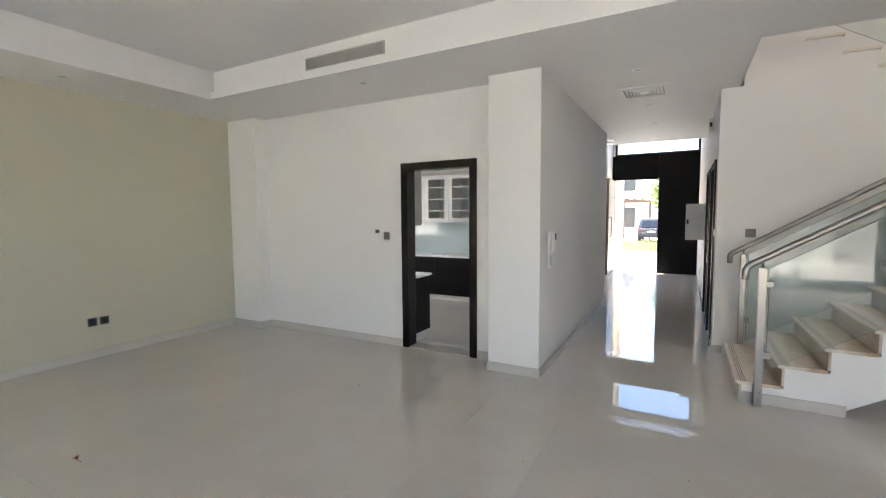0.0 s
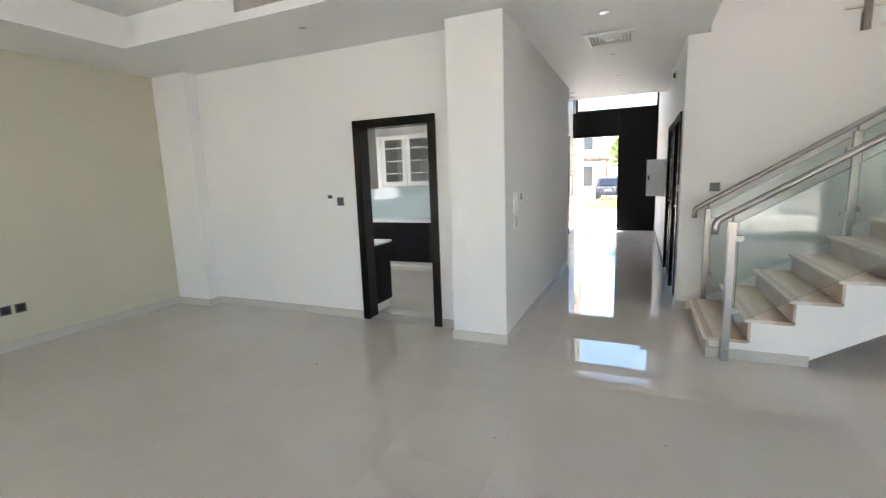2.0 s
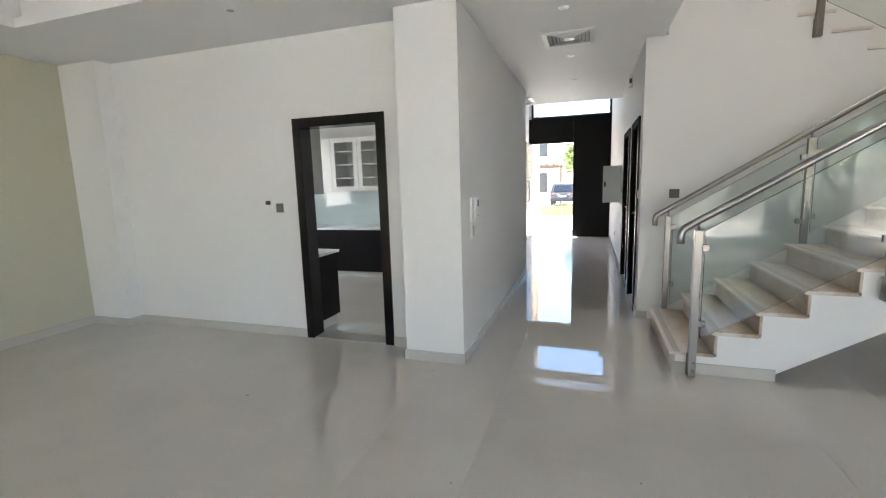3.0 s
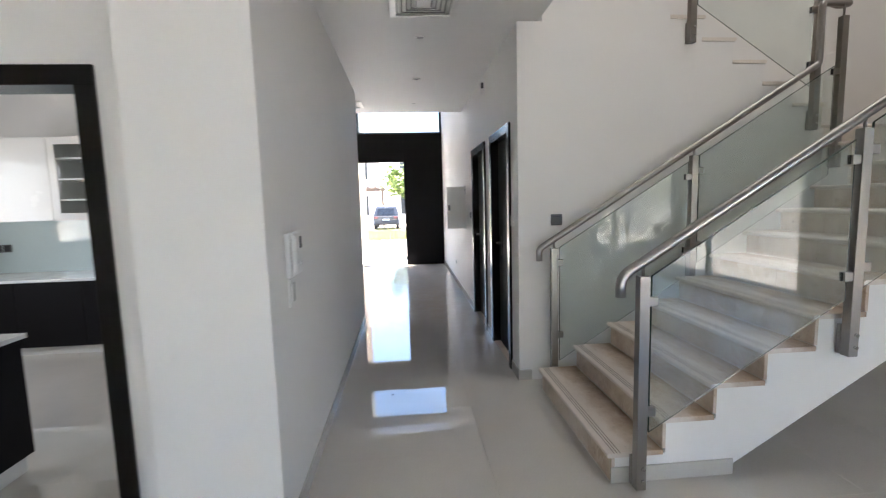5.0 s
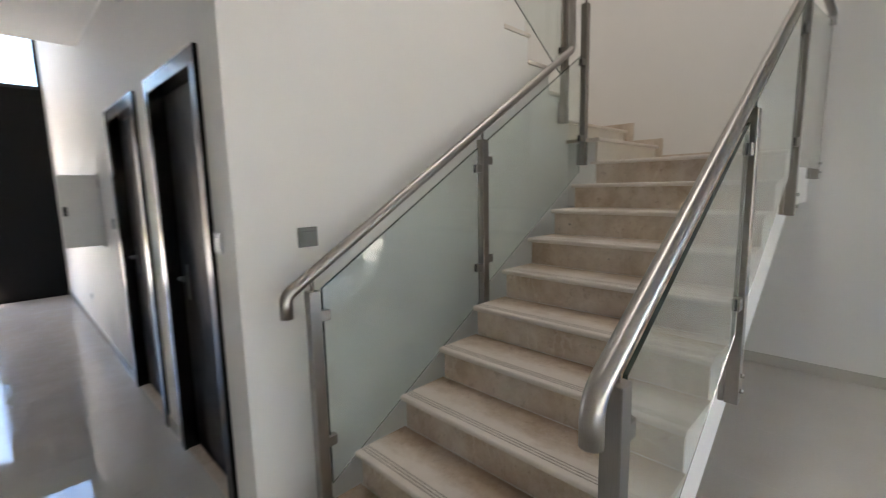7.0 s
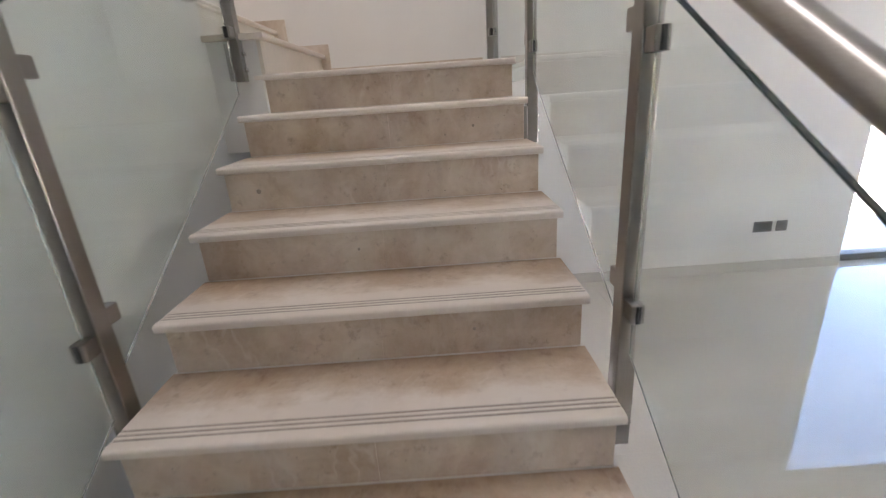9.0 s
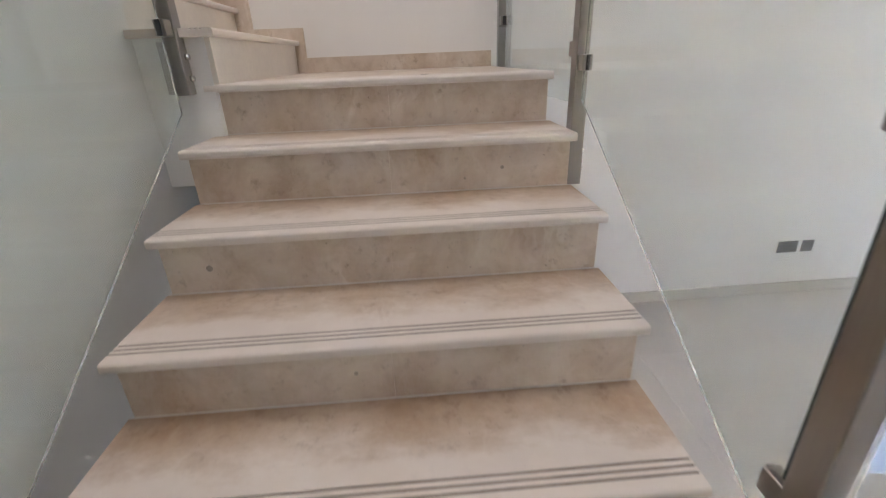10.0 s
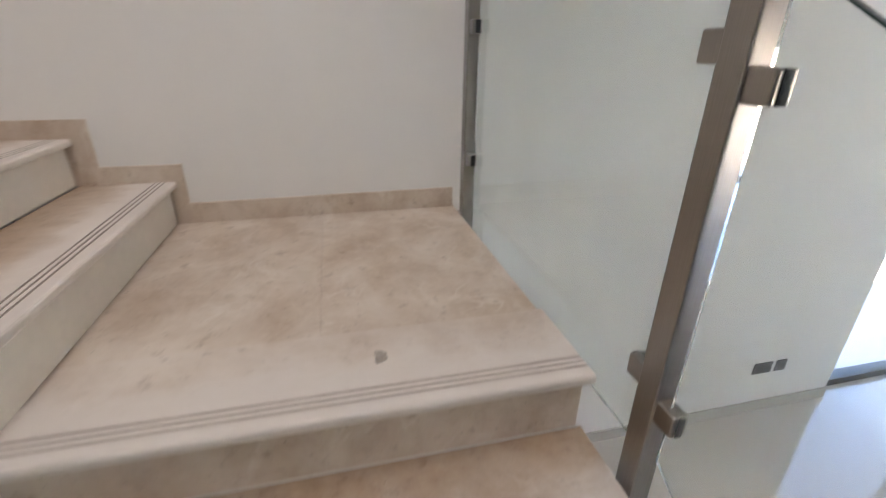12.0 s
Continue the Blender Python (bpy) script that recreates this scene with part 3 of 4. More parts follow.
def post(parent, x, y, z0, z1, rail, out, clips=(), bolts=True):
    """A flat steel post with its pin, glass clips and fixing bolts; out: side of the bolts along y."""
    p = part("post", box(x - 0.026, x + 0.026, y - 0.024, y + 0.024, z0, z1, 0.003), STEEL, parent)
    part("pin", rod((x, y, z1 - 0.01), (x, y, rail), 0.008, 12), STEEL, p, smooth=True)
    for side, z in clips:
        cx = x + side * 0.047
        part("clip", box(cx - 0.024, cx + 0.024, y - 0.019, y + 0.019, z - 0.024, z + 0.024, 0.004), STEEL, p, "square steel glass clip")
        part("clip_gasket", box(cx + side * 0.0245 - 0.0015, cx + side * 0.0245 + 0.0015, y - 0.009, y + 0.009, z - 0.022, z + 0.022), RUBBER, p)
    if bolts:
        part("mounting_plate", box(x - 0.03, x + 0.022, y - out * 0.035 - 0.011, y - out * 0.035 + 0.011, z0 + 0.004, z0 + 0.16, 0.003), STEEL, p, "steel mounting plate")
        for dz in (0.05, 0.115):
            part("bolt", rod((x + 0.006, y + out * 0.022, z0 + dz), (x + 0.006, y + out * 0.036, z0 + dz), 0.009, 10), CHROME, p, smooth=True)
    return p


def pane(parent, poly, y):
    g = part("glass_panel", prism(poly, "y", y - 0.005, y + 0.005), GLASS, parent, "pale green clear glass panel")
    g.visible_shadow = False
    a, b = poly[-1], poly[-2]
    d = Vector((b[0] - a[0], 0, b[1] - a[1])).normalized()
    # edge refraction is painted as a dark strip
    part("edge_strip", prism([(a[0], a[1]), (b[0], b[1]), (b[0], b[1] + 0.004), (a[0], a[1] + 0.004)], "y", y - 0.0052, y + 0.0052), EDGE, g, "dark green strip laid along the glass edge")
    # upright strip only at the end that the camera sees dark
    u, v = poly[0], poly[3]
    part("edge_strip", prism([(u[0] - 0.003, u[1]), (u[0], u[1]), (u[0], v[1]), (u[0] - 0.003, v[1])], "y", y - 0.0052, y + 0.0052), EDGE, g, "dark green strip laid along the glass edge")
    return g


def low(x):
    return 0.17 + R / T * (x - X1) + 0.015


def run_pane(parent, x0, x1, y, drop=0.10, sink=0.0):
    pane(parent, [(x0, low(x0) - sink), (x1, low(x1) - sink), (x1, rail_z(x1) - drop), (x0, rail_z(x0) - drop)], y)


# open side
yr = 4.583
bal = thing("glass_balustrade", 0.94, yr, 0, "brushed steel and green glass balustrade on the open stair side", "balustrade")
PX = (0.93, 2.046, 3.145)
CLIPS = ([(1, 0.415), (1, 0.977)], [(-1, 1.056), (1, 1.104), (-1, 1.638), (1, 1.686)], [(-1, 1.727), (1, 1.768), (-1, 2.30), (1, 2.348)])
for i, x in enumerate(PX):
    post(bal, x, yr, (0.004, 0.64, 1.33)[i], rail_z(x) - (0.04 if i == 2 else 0.07), rail_z(x), -1, CLIPS[i])
run_pane(bal, PX[0] + 0.045, PX[1] - 0.045, yr)
run_pane(bal, PX[1] + 0.045, PX[2] - 0.045, yr, 0.07)
xe = 4.382
post(bal, xe, yr + 0.018, 1.53, 2.63, 2.70, -1, [(-1, 1.93), (-1, 2.42)])
pane(bal, [(PX[2] + 0.045, 1.60), (xe - 0.045, 1.60), (xe - 0.045, 2.63), (PX[2] + 0.045, 2.47)], yr)
part("handrail", tube(bent([(0.818, yr, 1.005), (0.818, yr, rail_z(0.818)), (3.24, yr, rail_z(3.24)), (3.36, yr, 2.70), (4.40, yr, 2.70), (4.40, yr, 2.62)], 0.075), 0.025), RAILS, bal, "round brushed steel handrail", True)

# wall side
y3 = SY - 0.036
yl = 5.885
bal2 = thing("glass_balustrade", 0.945, yl, 0, "brushed steel and green glass balustrade beside the wall", "balustrade")
QX = (0.93, 2.052)
for i, x in enumerate(QX):
    post(bal2, x, yl, (0.004, 0.60)[i], rail_z(x) - 0.07, rail_z(x), 1, ([(1, 0.414), (1, 0.99)], [(-1, 1.05), (1, 1.095), (-1, 1.627), (1, 1.675)])[i])
run_pane(bal2, QX[0] + 0.045, QX[1] - 0.045, yl, 0.095, 0.1)
run_pane(bal2, QX[1] + 0.045, 3.185, yl, 0.10, 0.05)
post(bal2, 3.23, 5.874, 1.672, 2.83, 2.93, -1, [(-1, 1.868), (-1, 2.415)])
part("handrail", tube(bent([(0.812, yl, 1.008), (0.812, yl, rail_z(0.812)), (3.055, yl, rail_z(3.055)), (3.055, yl, 2.93), (3.29, yl, 2.93), (3.29, y3, 2.95), (3.14, y3, 3.0)], 0.03), 0.025), RAILS, bal2, "round brushed steel handrail with an upright end", True)

# upper flight
bal3 = thing("glass_balustrade", 3.12, y3, 2.0, "brushed steel and green glass balustrade of the upper flight", "balustrade")
S3 = R / 0.265


def up_z3(x):
    return 2.21 + S3 * (nose3(13) - x)


for x in (3.125, 2.065):
    post(bal3, x, y3, up_z3(x) - 0.313, up_z3(x) + 0.84, up_z3(x) + 0.92, -1, [(-1, up_z3(x) + 0.2), (-1, up_z3(x) + 0.62)])
for a, b in ((2.11, 3.08), (1.2, 2.02)):
    pane(bal3, [(a, up_z3(a) + 0.0), (b, up_z3(b) + 0.0), (b, up_z3(b) + 0.8), (a, up_z3(a) + 0.8)], y3)
part("handrail", tube(bent([(3.14, y3, 3.0), (3.08, y3, 3.2), (1.3, y3, up_z3(1.3) + 0.93)], 0.07), 0.025), RAILS, bal3, "round brushed steel handrail", True)

# ---- doors and windows ----
def door_frame(name, label, axis, p0, p1, a, b, top, wide=0.065):
    """A dark frame in a doorway. axis: 'x' where the wall runs along x. p0, p1: outer edges; a, b: its depth across the wall."""
    d = thing(name, *((p0, a, 0) if axis == "x" else (a, p0, 0)), label, "door", kind="structure")

    def put(nm, q0, q1, z0, z1, aa=a, bb=b, mat=None):
        return part(nm, box(*((q0, q1, aa, bb) if axis == "x" else (aa, bb, q0, q1)), z0, z1, 0.003), mat or WENGE, d)
    put("jamb", p0, p0 + wide, 0, top - wide)
    put("jamb", p1 - wide, p1, 0, top - wide)
    put("head", p0, p1, top - wide, top)
    return d, put


# kitchen doorway, its sliding leaf put away
kd, kput = door_frame("door_1", "dark wenge door frame, open to the kitchen", "x", -2.462, -1.52, KY - 0.015, KY + 0.15, 2.115, 0.085)
part("threshold", box(-2.377, -1.605, KY - 0.012, KY + 0.19, 0.0005, 0.012, 0.003), GRILLE, kd, "pale stone threshold")

# corridor doors
for nm, (a, b), lab in (("door_2", D1, "closed dark wenge door beside the stairs"), ("door_3", D2, "closed dark wenge door of the corridor")):
    d, put = door_frame(nm, lab, "y", a, b, CE - 0.02, CE + 0.21, 2.13, 0.075)
    lf = put("door_leaf", a + 0.077, b - 0.077, 0.008, 2.05, CE + 0.06, CE + 0.10, WENGE_PANEL)
    ha = b - 0.195
    part("handle_plate", box(CE + 0.054, CE + 0.06, ha - 0.02, ha + 0.02, 0.93, 1.13, 0.003), GREYPL, lf, "dull grey metal handle plate")
    part("handle", tube(bent([(CE + 0.056, ha, 1.06), (CE + 0.01, ha, 1.06), (CE + 0.01, ha - 0.11, 1.06)], 0.02), 0.009, 10), GREYPL, lf, "dull grey metal lever handle", True)
    part("threshold", box(CE + 0.0, CE + 0.2, a + 0.075, b - 0.075, 0.0005, 0.008), MARBLE, d)

# front wall of dark panels with the entrance
FD = (-1.272, -0.222, 2.425)
FT = 3.055
fw = thing("wall_front", -0.4, FY, 0, "dark wenge panelled entrance wall", "wall", kind="structure")
for nm, dims in (("panel", (FD[1], CE, 0, FT)), ("panel", (FD[0], FD[1] - 0.001, FD[2], FT)), ("panel", (FW, FD[0] - 0.001, 0, FT))):
    part(nm, box(dims[0], dims[1] - 0.001, FY, FY + 0.12, dims[2], dims[3], 0.002), WENGE_PANEL, fw)
# unseen boards added to keep daylight out of the panel joints
part("light_stop_board", boxes((FD[1] + 0.01, CE - 0.003, FY + 0.122, FY + 0.2, 0, FT), (FW + 0.003, FD[1] + 0.009, FY + 0.122, FY + 0.2, FD[2] + 0.01, FT), (FW + 0.003, FD[0] - 0.01, FY + 0.122, FY + 0.2, 0, FD[2] + 0.009)), WENGE_PANEL, fw)
solid("wall_front_upper", boxes((FW, CE, FY + 0.001, FY + 0.2, 4.42, TOP), (FW, -1.28, FY + 0.001, FY + 0.2, FT, 4.42), (WX, FW, FY, FY + 0.2, 0, TOP), (CE, EX, FY, FY + 0.2, 0, TOP)), PAINT, "white wall round the tall foyer window", "wall")

fdoor = thing("door_4", FD[0], FY, 0, "dark entrance door standing wide open", "door", kind="structure")
m = Matrix.Translation((FD[0] - 0.03, FY - 0.004, 0)) @ Matrix.Rotation(radians(-90.5), 4, "Z")
bm = box(0, 0.98, -0.03, 0.03, 0.006, FD[2] - 0.01, 0.004)
bm.transform(m)
fl = part("door_leaf", bm, DOORLAC, fdoor)
# black strips on the face paint the shade of its grooves
for i in range(5):
    bm = box(0.05, 0.93, 0.0295, 0.0312, 0.36 + i * 0.4, 0.368 + i * 0.4)
    bm.transform(m)
    part("groove", bm, RUBBER, fl, "dark strip standing in for a groove's shade")
for s in (-1, 1):
    bm = tube(bent([(0.88, s * 0.028, 0.98), (0.88, s * 0.085, 0.98), (0.88, s * 0.085, 1.46), (0.88, s * 0.028, 1.46)], 0.02), 0.013, 12)
    bm.transform(m)
    part("pull_handle", bm, STEEL, fl, "tall steel pull handle", True)
bm = box(0.87, 0.93, 0.029, 0.04, 0.80, 0.9, 0.003)
bm.transform(m)
part("lock_plate", bm, STEEL, fl, "steel lock plate")
part("threshold", box(FD[0], FD[1], FY - 0.002, FY + 0.2, 0.0005, 0.015, 0.004), GREYAL, fdoor, "grey metal threshold")


def glazing(name, label, axis, a, b, at, z0, z1, mulls, sill=0.07, glass=None, wide=0.055):
    """A framed window or sliding door. axis 'x': runs along x at y = at."""
    metal = BLACKAL
    w = thing(name, *((a, at, z0) if axis == "x" else (at, a, z0)), label, "window", kind="structure")

    def bx(q0, q1, d, zz0, zz1, bev=0.004):
        return box(*((q0, q1, at - d, at + d) if axis == "x" else (at - d, at + d, q0, q1)), zz0, zz1, bev)
    part("sill_track", bx(a, b, 0.05, z0, z0 + sill), metal, w)
    part("head_frame", bx(a, b, 0.045, z1 - wide, z1), metal, w)
    part("side_frame", bx(a, a + wide, 0.045, z0 + sill, z1 - wide), metal, w)
    part("side_frame", bx(b - wide, b, 0.045, z0 + sill, z1 - wide), metal, w)
    xs = [a + wide] + list(mulls) + [b - wide]
    for q in mulls:
        part("mullion", bx(q - wide / 2, q + wide / 2, 0.035, z0 + sill, z1 - wide), metal, w)
    for p, q in zip(xs, xs[1:]):
        g = part("pane", bx(p, q, 0.004, z0 + sill, z1 - wide, 0), glass or PANE, w)
        g.visible_shadow = False
    return w


glazing("window_1", "tall black framed foyer window above the entrance", "x", -1.28, CE, FY + 0.06, FT, 3.87, (), 0.05, DIMGLASS)
glazing("window_2", "wide black framed sliding glass doors", "x", -4.5, -0.75, SOUTH - 0.08, 0, 2.5, (-3.25, -2.0))
glazing("window_3", "wide black framed sliding glass doors", "x", 0.05, 3.75, SOUTH - 0.08, 0, 2.5, (1.28, 2.5))
glazing("window_4", "black framed sliding glass door to the yard", "y", -1.7, 1.733, EX + 0.12, 0, 2.45, (0.0,), 0.06)

# closed white cover added over the stair lamp; no daylight comes through
rl = thing("window_5", 2.45, 5.25, TOP, "added closed rooflight, out of view, over the stair lamp", "rooflight", kind="structure")
part("pane", box(1.15, 3.75, 4.75, 5.75, TOP + 0.02, TOP + 0.05, 0.004), PLASTIC, rl, "opaque white cover plate")
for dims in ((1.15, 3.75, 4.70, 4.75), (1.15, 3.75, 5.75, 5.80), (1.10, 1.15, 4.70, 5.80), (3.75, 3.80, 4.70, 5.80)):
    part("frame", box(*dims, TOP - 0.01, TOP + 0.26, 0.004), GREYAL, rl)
glazing("window_6", "small black framed kitchen window", "y", 5.4, 6.6, WX - 0.1, 1.0, 2.2, (6.0,), 0.05)
louvre = thing("window_louvre", -0.3, FY + 0.02, 3.87, "white slats with three narrow slits above the foyer window", "louvre")
for z0, z1 in ((3.871, 4.05), (4.074, 4.12), (4.144, 4.19), (4.214, 4.419)):
    part("slat", box(-1.279, CE - 0.001, FY + 0.002, FY + 0.016, z0, z1), PAINT, louvre)

# ---- fixtures ----
def downlight(x, y, z):
    d = thing("downlight", x, y, z, "small round white recessed downlight, unlit", "downlight", "ceiling downlights")
    bm = bmesh.new()
    rings = [(0.046, 0), (0.044, -0.006), (0.034, -0.007), (0.027, 0.0)]
    vs = [[bm.verts.new((x + r * math.cos(a), y + r * math.sin(a), z + dz)) for a in (2 * math.pi * i / 24 for i in range(24))] for r, dz in rings]
    for p, q in zip(vs, vs[1:]):
        for i in range(24):
            bm.faces.new((p[i], p[(i + 1) % 24], q[(i + 1) % 24], q[i]))
    part("ring", bm, PLASTIC, d, smooth=True)
    part("lamp", rod((x, y, z - 0.0035), (x, y, z), 0.027, 20), BULB, d, "dull glass lamp face", True)
    return d


dl = downlight(-0.039, 4.905, H)
for p in ((-0.038, 6.36), (-0.037, 7.61), (-0.045, 8.81), (-2.449, 3.97), (-4.72, 2.42)):
    copy_thing(dl, Matrix.Translation((*p, H)))


def ceiling_diffuser(x, y, z, s, label):
    """A square diffuser: a sloped rim and nested square louvres round a plate."""
    d = thing("ceiling_vent", x, y, z, label, "air vent")

    def ring(o, i, z0, z1, th):
        bm = bmesh.new()
        c = [[bm.verts.new((x + sx * r, y + sy * r, zz)) for sx, sy in ((-1, -1), (1, -1), (1, 1), (-1, 1))] for r, zz in ((o, z0), (i, z1), (i, z1 + th), (o, z0 + th))]
        for p, q in zip(c, c[1:] + c[:1]):
            for k in range(4):
                bm.faces.new((p[k], p[(k + 1) % 4], q[(k + 1) % 4], q[k]))
        return bm
    # flat grey plate paints the shade behind the louvres
    part("backing", box(x - s * 0.86, x + s * 0.86, y - s * 0.86, y + s * 0.86, z - 0.003, z - 0.0005), VENTIN, d, "grey plate painted as the shade inside the vent")
    part("frame", ring(s, s * 0.82, z - 0.014, z - 0.02, 0.012), PLASTIC, d)
    for f in (0.76, 0.62, 0.48, 0.34):
        part("louvre", ring(s * f, s * (f - 0.1), z - 0.005, z - 0.019, 0.002), PLASTIC, d)
    part("plate", box(x - s * 0.2, x + s * 0.2, y - s * 0.2, y + s * 0.2, z - 0.02, z - 0.016, 0.001), PLASTIC, d)
    return d


ceiling_diffuser(-0.034, 5.70, H, 0.236, "square white louvred ceiling air vent")
ceiling_diffuser(-0.95, 8.84, H, 0.2, "small square white ceiling air vent")

lv = thing("wall_vent", -2.5, TN + 0.15, 3.04, "long warm grey slatted air grille in the ceiling tray", "air vent")
ya = TN + 0.15
gx0, gx1, gz0, gz1 = -2.985, -2.02, 2.968, 3.092
# dark sheet stands in for the shaded depth behind the slats
part("backing", box(gx0 + 0.01, gx1 - 0.01, ya - 0.004, ya - 0.001, gz0 + 0.01, gz1 - 0.01), DARKPL, lv, "dark plate painted as the shade inside the grille")
for dims in ((gx0, gx1, gz0, gz0 + 0.014), (gx0, gx1, gz1 - 0.014, gz1), (gx0, gx0 + 0.014, gz0 + 0.014, gz1 - 0.014), (gx1 - 0.014, gx1, gz0 + 0.014, gz1 - 0.014), (-2.51, -2.496, gz0 + 0.014, gz1 - 0.014)):
    part("frame", box(dims[0], dims[1], ya - 0.016, ya - 0.0005, dims[2], dims[3], 0.002), GRILLE, lv)
for i in range(8):
    z = gz0 + 0.02 + i * 0.0125
    bm = box(gx0 + 0.014, gx1 - 0.014, ya - 0.012, ya - 0.005, z, z + 0.007)
    part("slat", bm, GRILLE, lv)


def wall_plate(name, label, category, o, u, v, n, w, h, kind="socket", mat=None, group=""):
    """A plate on a wall: o its centre, u along the wall, n out of it."""
    mat = mat or GREYPL
    o, u, n = Vector(o), Vector(u), Vector(n)
    v = Vector((0, 0, 1))
    d = thing(name, *o, label, category, group)
    basis = Matrix((u, v, n)).transposed().to_4x4()
    basis.translation = o

    def bx(a, b, c, e, f, g, bev=0.0015):
        bm = box(a, b, c, e, f, g, bev)
        bm.transform(basis)
        return bm
    p = part("plate", bx(-w / 2, w / 2, -h / 2, h / 2, 0.0005, 0.009, 0.0025), mat, d)
    if kind == "socket":
        part("insert", bx(-w * 0.36, w * 0.36, -h * 0.36, h * 0.36, 0.009, 0.0105, 0.001), GREYPL if mat is not GREYPL else DARKPL, d)
        for q in ((-0.011, -0.012), (0.011, -0.012), (0, 0.011)):
            part("pin_slot", bx(q[0] - 0.003, q[0] + 0.003, q[1] - 0.004, q[1] + 0.004, 0.0102, 0.0112, 0), RUBBER, p)
    elif kind == "switch":
        part("rocker", bx(-w * 0.33, w * 0.33, -h * 0.33, h * 0.33, 0.009, 0.013, 0.002), mat, d)
        part("line", bx(-w * 0.33, w * 0.33, h * 0.28, h * 0.31, 0.0125, 0.0135, 0), DARKPL, d)
    elif kind == "screen":
        part("screen", bx(-w * 0.33, w * 0.33, -h * 0.1, h * 0.33, 0.009, 0.0105, 0.001), DARKPL, d, "dark display window")
    return d


EAST, SOUTHN, WESTN = (1, 0, 0), (0, -1, 0), (-1, 0, 0)
for y in (2.735, 2.849):
    wall_plate("wall_socket", "grey metal wall socket low on the cream wall", "socket", (WX, y, 0.396), (0, 1, 0), 0, EAST, 0.088, 0.088, "socket", GREYPL, "sockets on the cream wall")
wall_plate("thermostat", "white thermostat with a dark display", "thermostat", (-2.805, KY, 1.333), (1, 0, 0), 0, SOUTHN, 0.088, 0.088, "screen", PLASTIC)
wall_plate("light_switch", "grey metal light switch beside the kitchen door", "switch", (-2.675, KY, 1.292), (1, 0, 0), 0, SOUTHN, 0.082, 0.088, "switch", GREYPL)
wall_plate("light_switch", "grey metal rocker switch above the stair rail", "switch", (0.995, SY, 1.318), (1, 0, 0), 0, SOUTHN, 0.092, 0.088, "switch", GREYPL)
wall_plate("light_switch", "white switch beside the corridor door", "switch", (CE, 6.2, 1.31), (0, 1, 0), 0, WESTN, 0.088, 0.088, "switch", PLASTIC)
wall_plate("wall_socket", "small white socket low on the corridor wall", "socket", (CE, 10.5, 0.39), (0, 1, 0), 0, WESTN, 0.088, 0.088, "socket", PLASTIC)
wall_plate("wall_socket", "grey double wall socket on the white wall", "socket", (EX, 2.428, 0.384), (0, 1, 0), 0, WESTN, 0.15, 0.088, "socket", GREYPL)
wall_plate("data_socket", "grey data socket on the white wall", "socket", (EX, 2.275, 0.384), (0, 1, 0), 0, WESTN, 0.088, 0.088, "screen", GREYPL)
wall_plate("light_switch", "dark grey switch between the corridor doors", "switch", (CE, 8.6, 1.29), (0, 1, 0), 0, WESTN, 0.088, 0.088, "switch", GREYPL)

# alarm sensor near the corridor ceiling
ms = thing("alarm_sensor", CE, 7.44, 2.70, "white box-shaped alarm sensor high on the wall", "sensor")
part("housing", box(CE - 0.05, CE, 7.39, 7.49, 2.635, 2.79, 0.015, 3), PLASTIC, ms)
part("lens", box(CE - 0.042, CE - 0.014, 7.386, 7.41, 2.68, 2.74, 0.004), DARKPL, ms, "dark lens window")

# distribution board with its door open
db = thing("distribution_board", CE, 9.3, 1.41, "white metal fuse box with its door swung open", "fuse box")
part("box", box(CE - 0.016, CE, 9.106, 9.56, 1.06, 1.715, 0.004), PLASTIC, db)
dd = part("door", box(CE - 0.285, CE - 0.012, 9.085, 9.103, 1.08, 1.695, 0.004), PLASTIC, db)
part("latch", box(CE - 0.268, CE - 0.238, 9.077, 9.086, 1.35, 1.43, 0.003), DARKPL, dd, "black plastic latch")
part("hinge", rod((CE - 0.012, 9.094, 1.58), (CE - 0.012, 9.094, 1.66), 0.008, 10), GREYAL, db)

# intercom with handset and a key switch above
ic = thing("intercom", CW, 4.75, 1.15, "white wall intercom with a curved handset and dark display", "intercom")
part("cradle", box(CW + 0.0025, CW + 0.026, 4.635, 4.872, 1.15, 1.362, 0.009, 3), PLASTIC, ic)
hs = bent([(CW + 0.02, 4.69, 1.35), (CW + 0.036, 4.69, 1.338), (CW + 0.036, 4.69, 1.176), (CW + 0.02, 4.69, 1.164)], 0.02)
part("handset", tube(hs, 0.011, 14), PLASTIC, ic, smooth=True)
part("display", box(CW + 0.026, CW + 0.031, 4.828, 4.866, 1.275, 1.335, 0.002), DARKPL, ic, "dark glass display")
for i in range(3):
    part("button", box(CW + 0.026, CW + 0.029, 4.80 + i * 0.024, 4.816 + i * 0.024, 1.19, 1.206, 0.001), LACQUER, ic)
kp = thing("bell_switch", CW, 4.71, 1.08, "narrow white upright switch plate under the intercom", "switch")
part("base", box(CW + 0.0005, CW + 0.012, 4.665, 4.755, 1.008, 1.142, 0.003), PLASTIC, kp)
part("rocker", box(CW + 0.012, CW + 0.018, 4.683, 4.737, 1.03, 1.12, 0.003), LACQUER, kp)

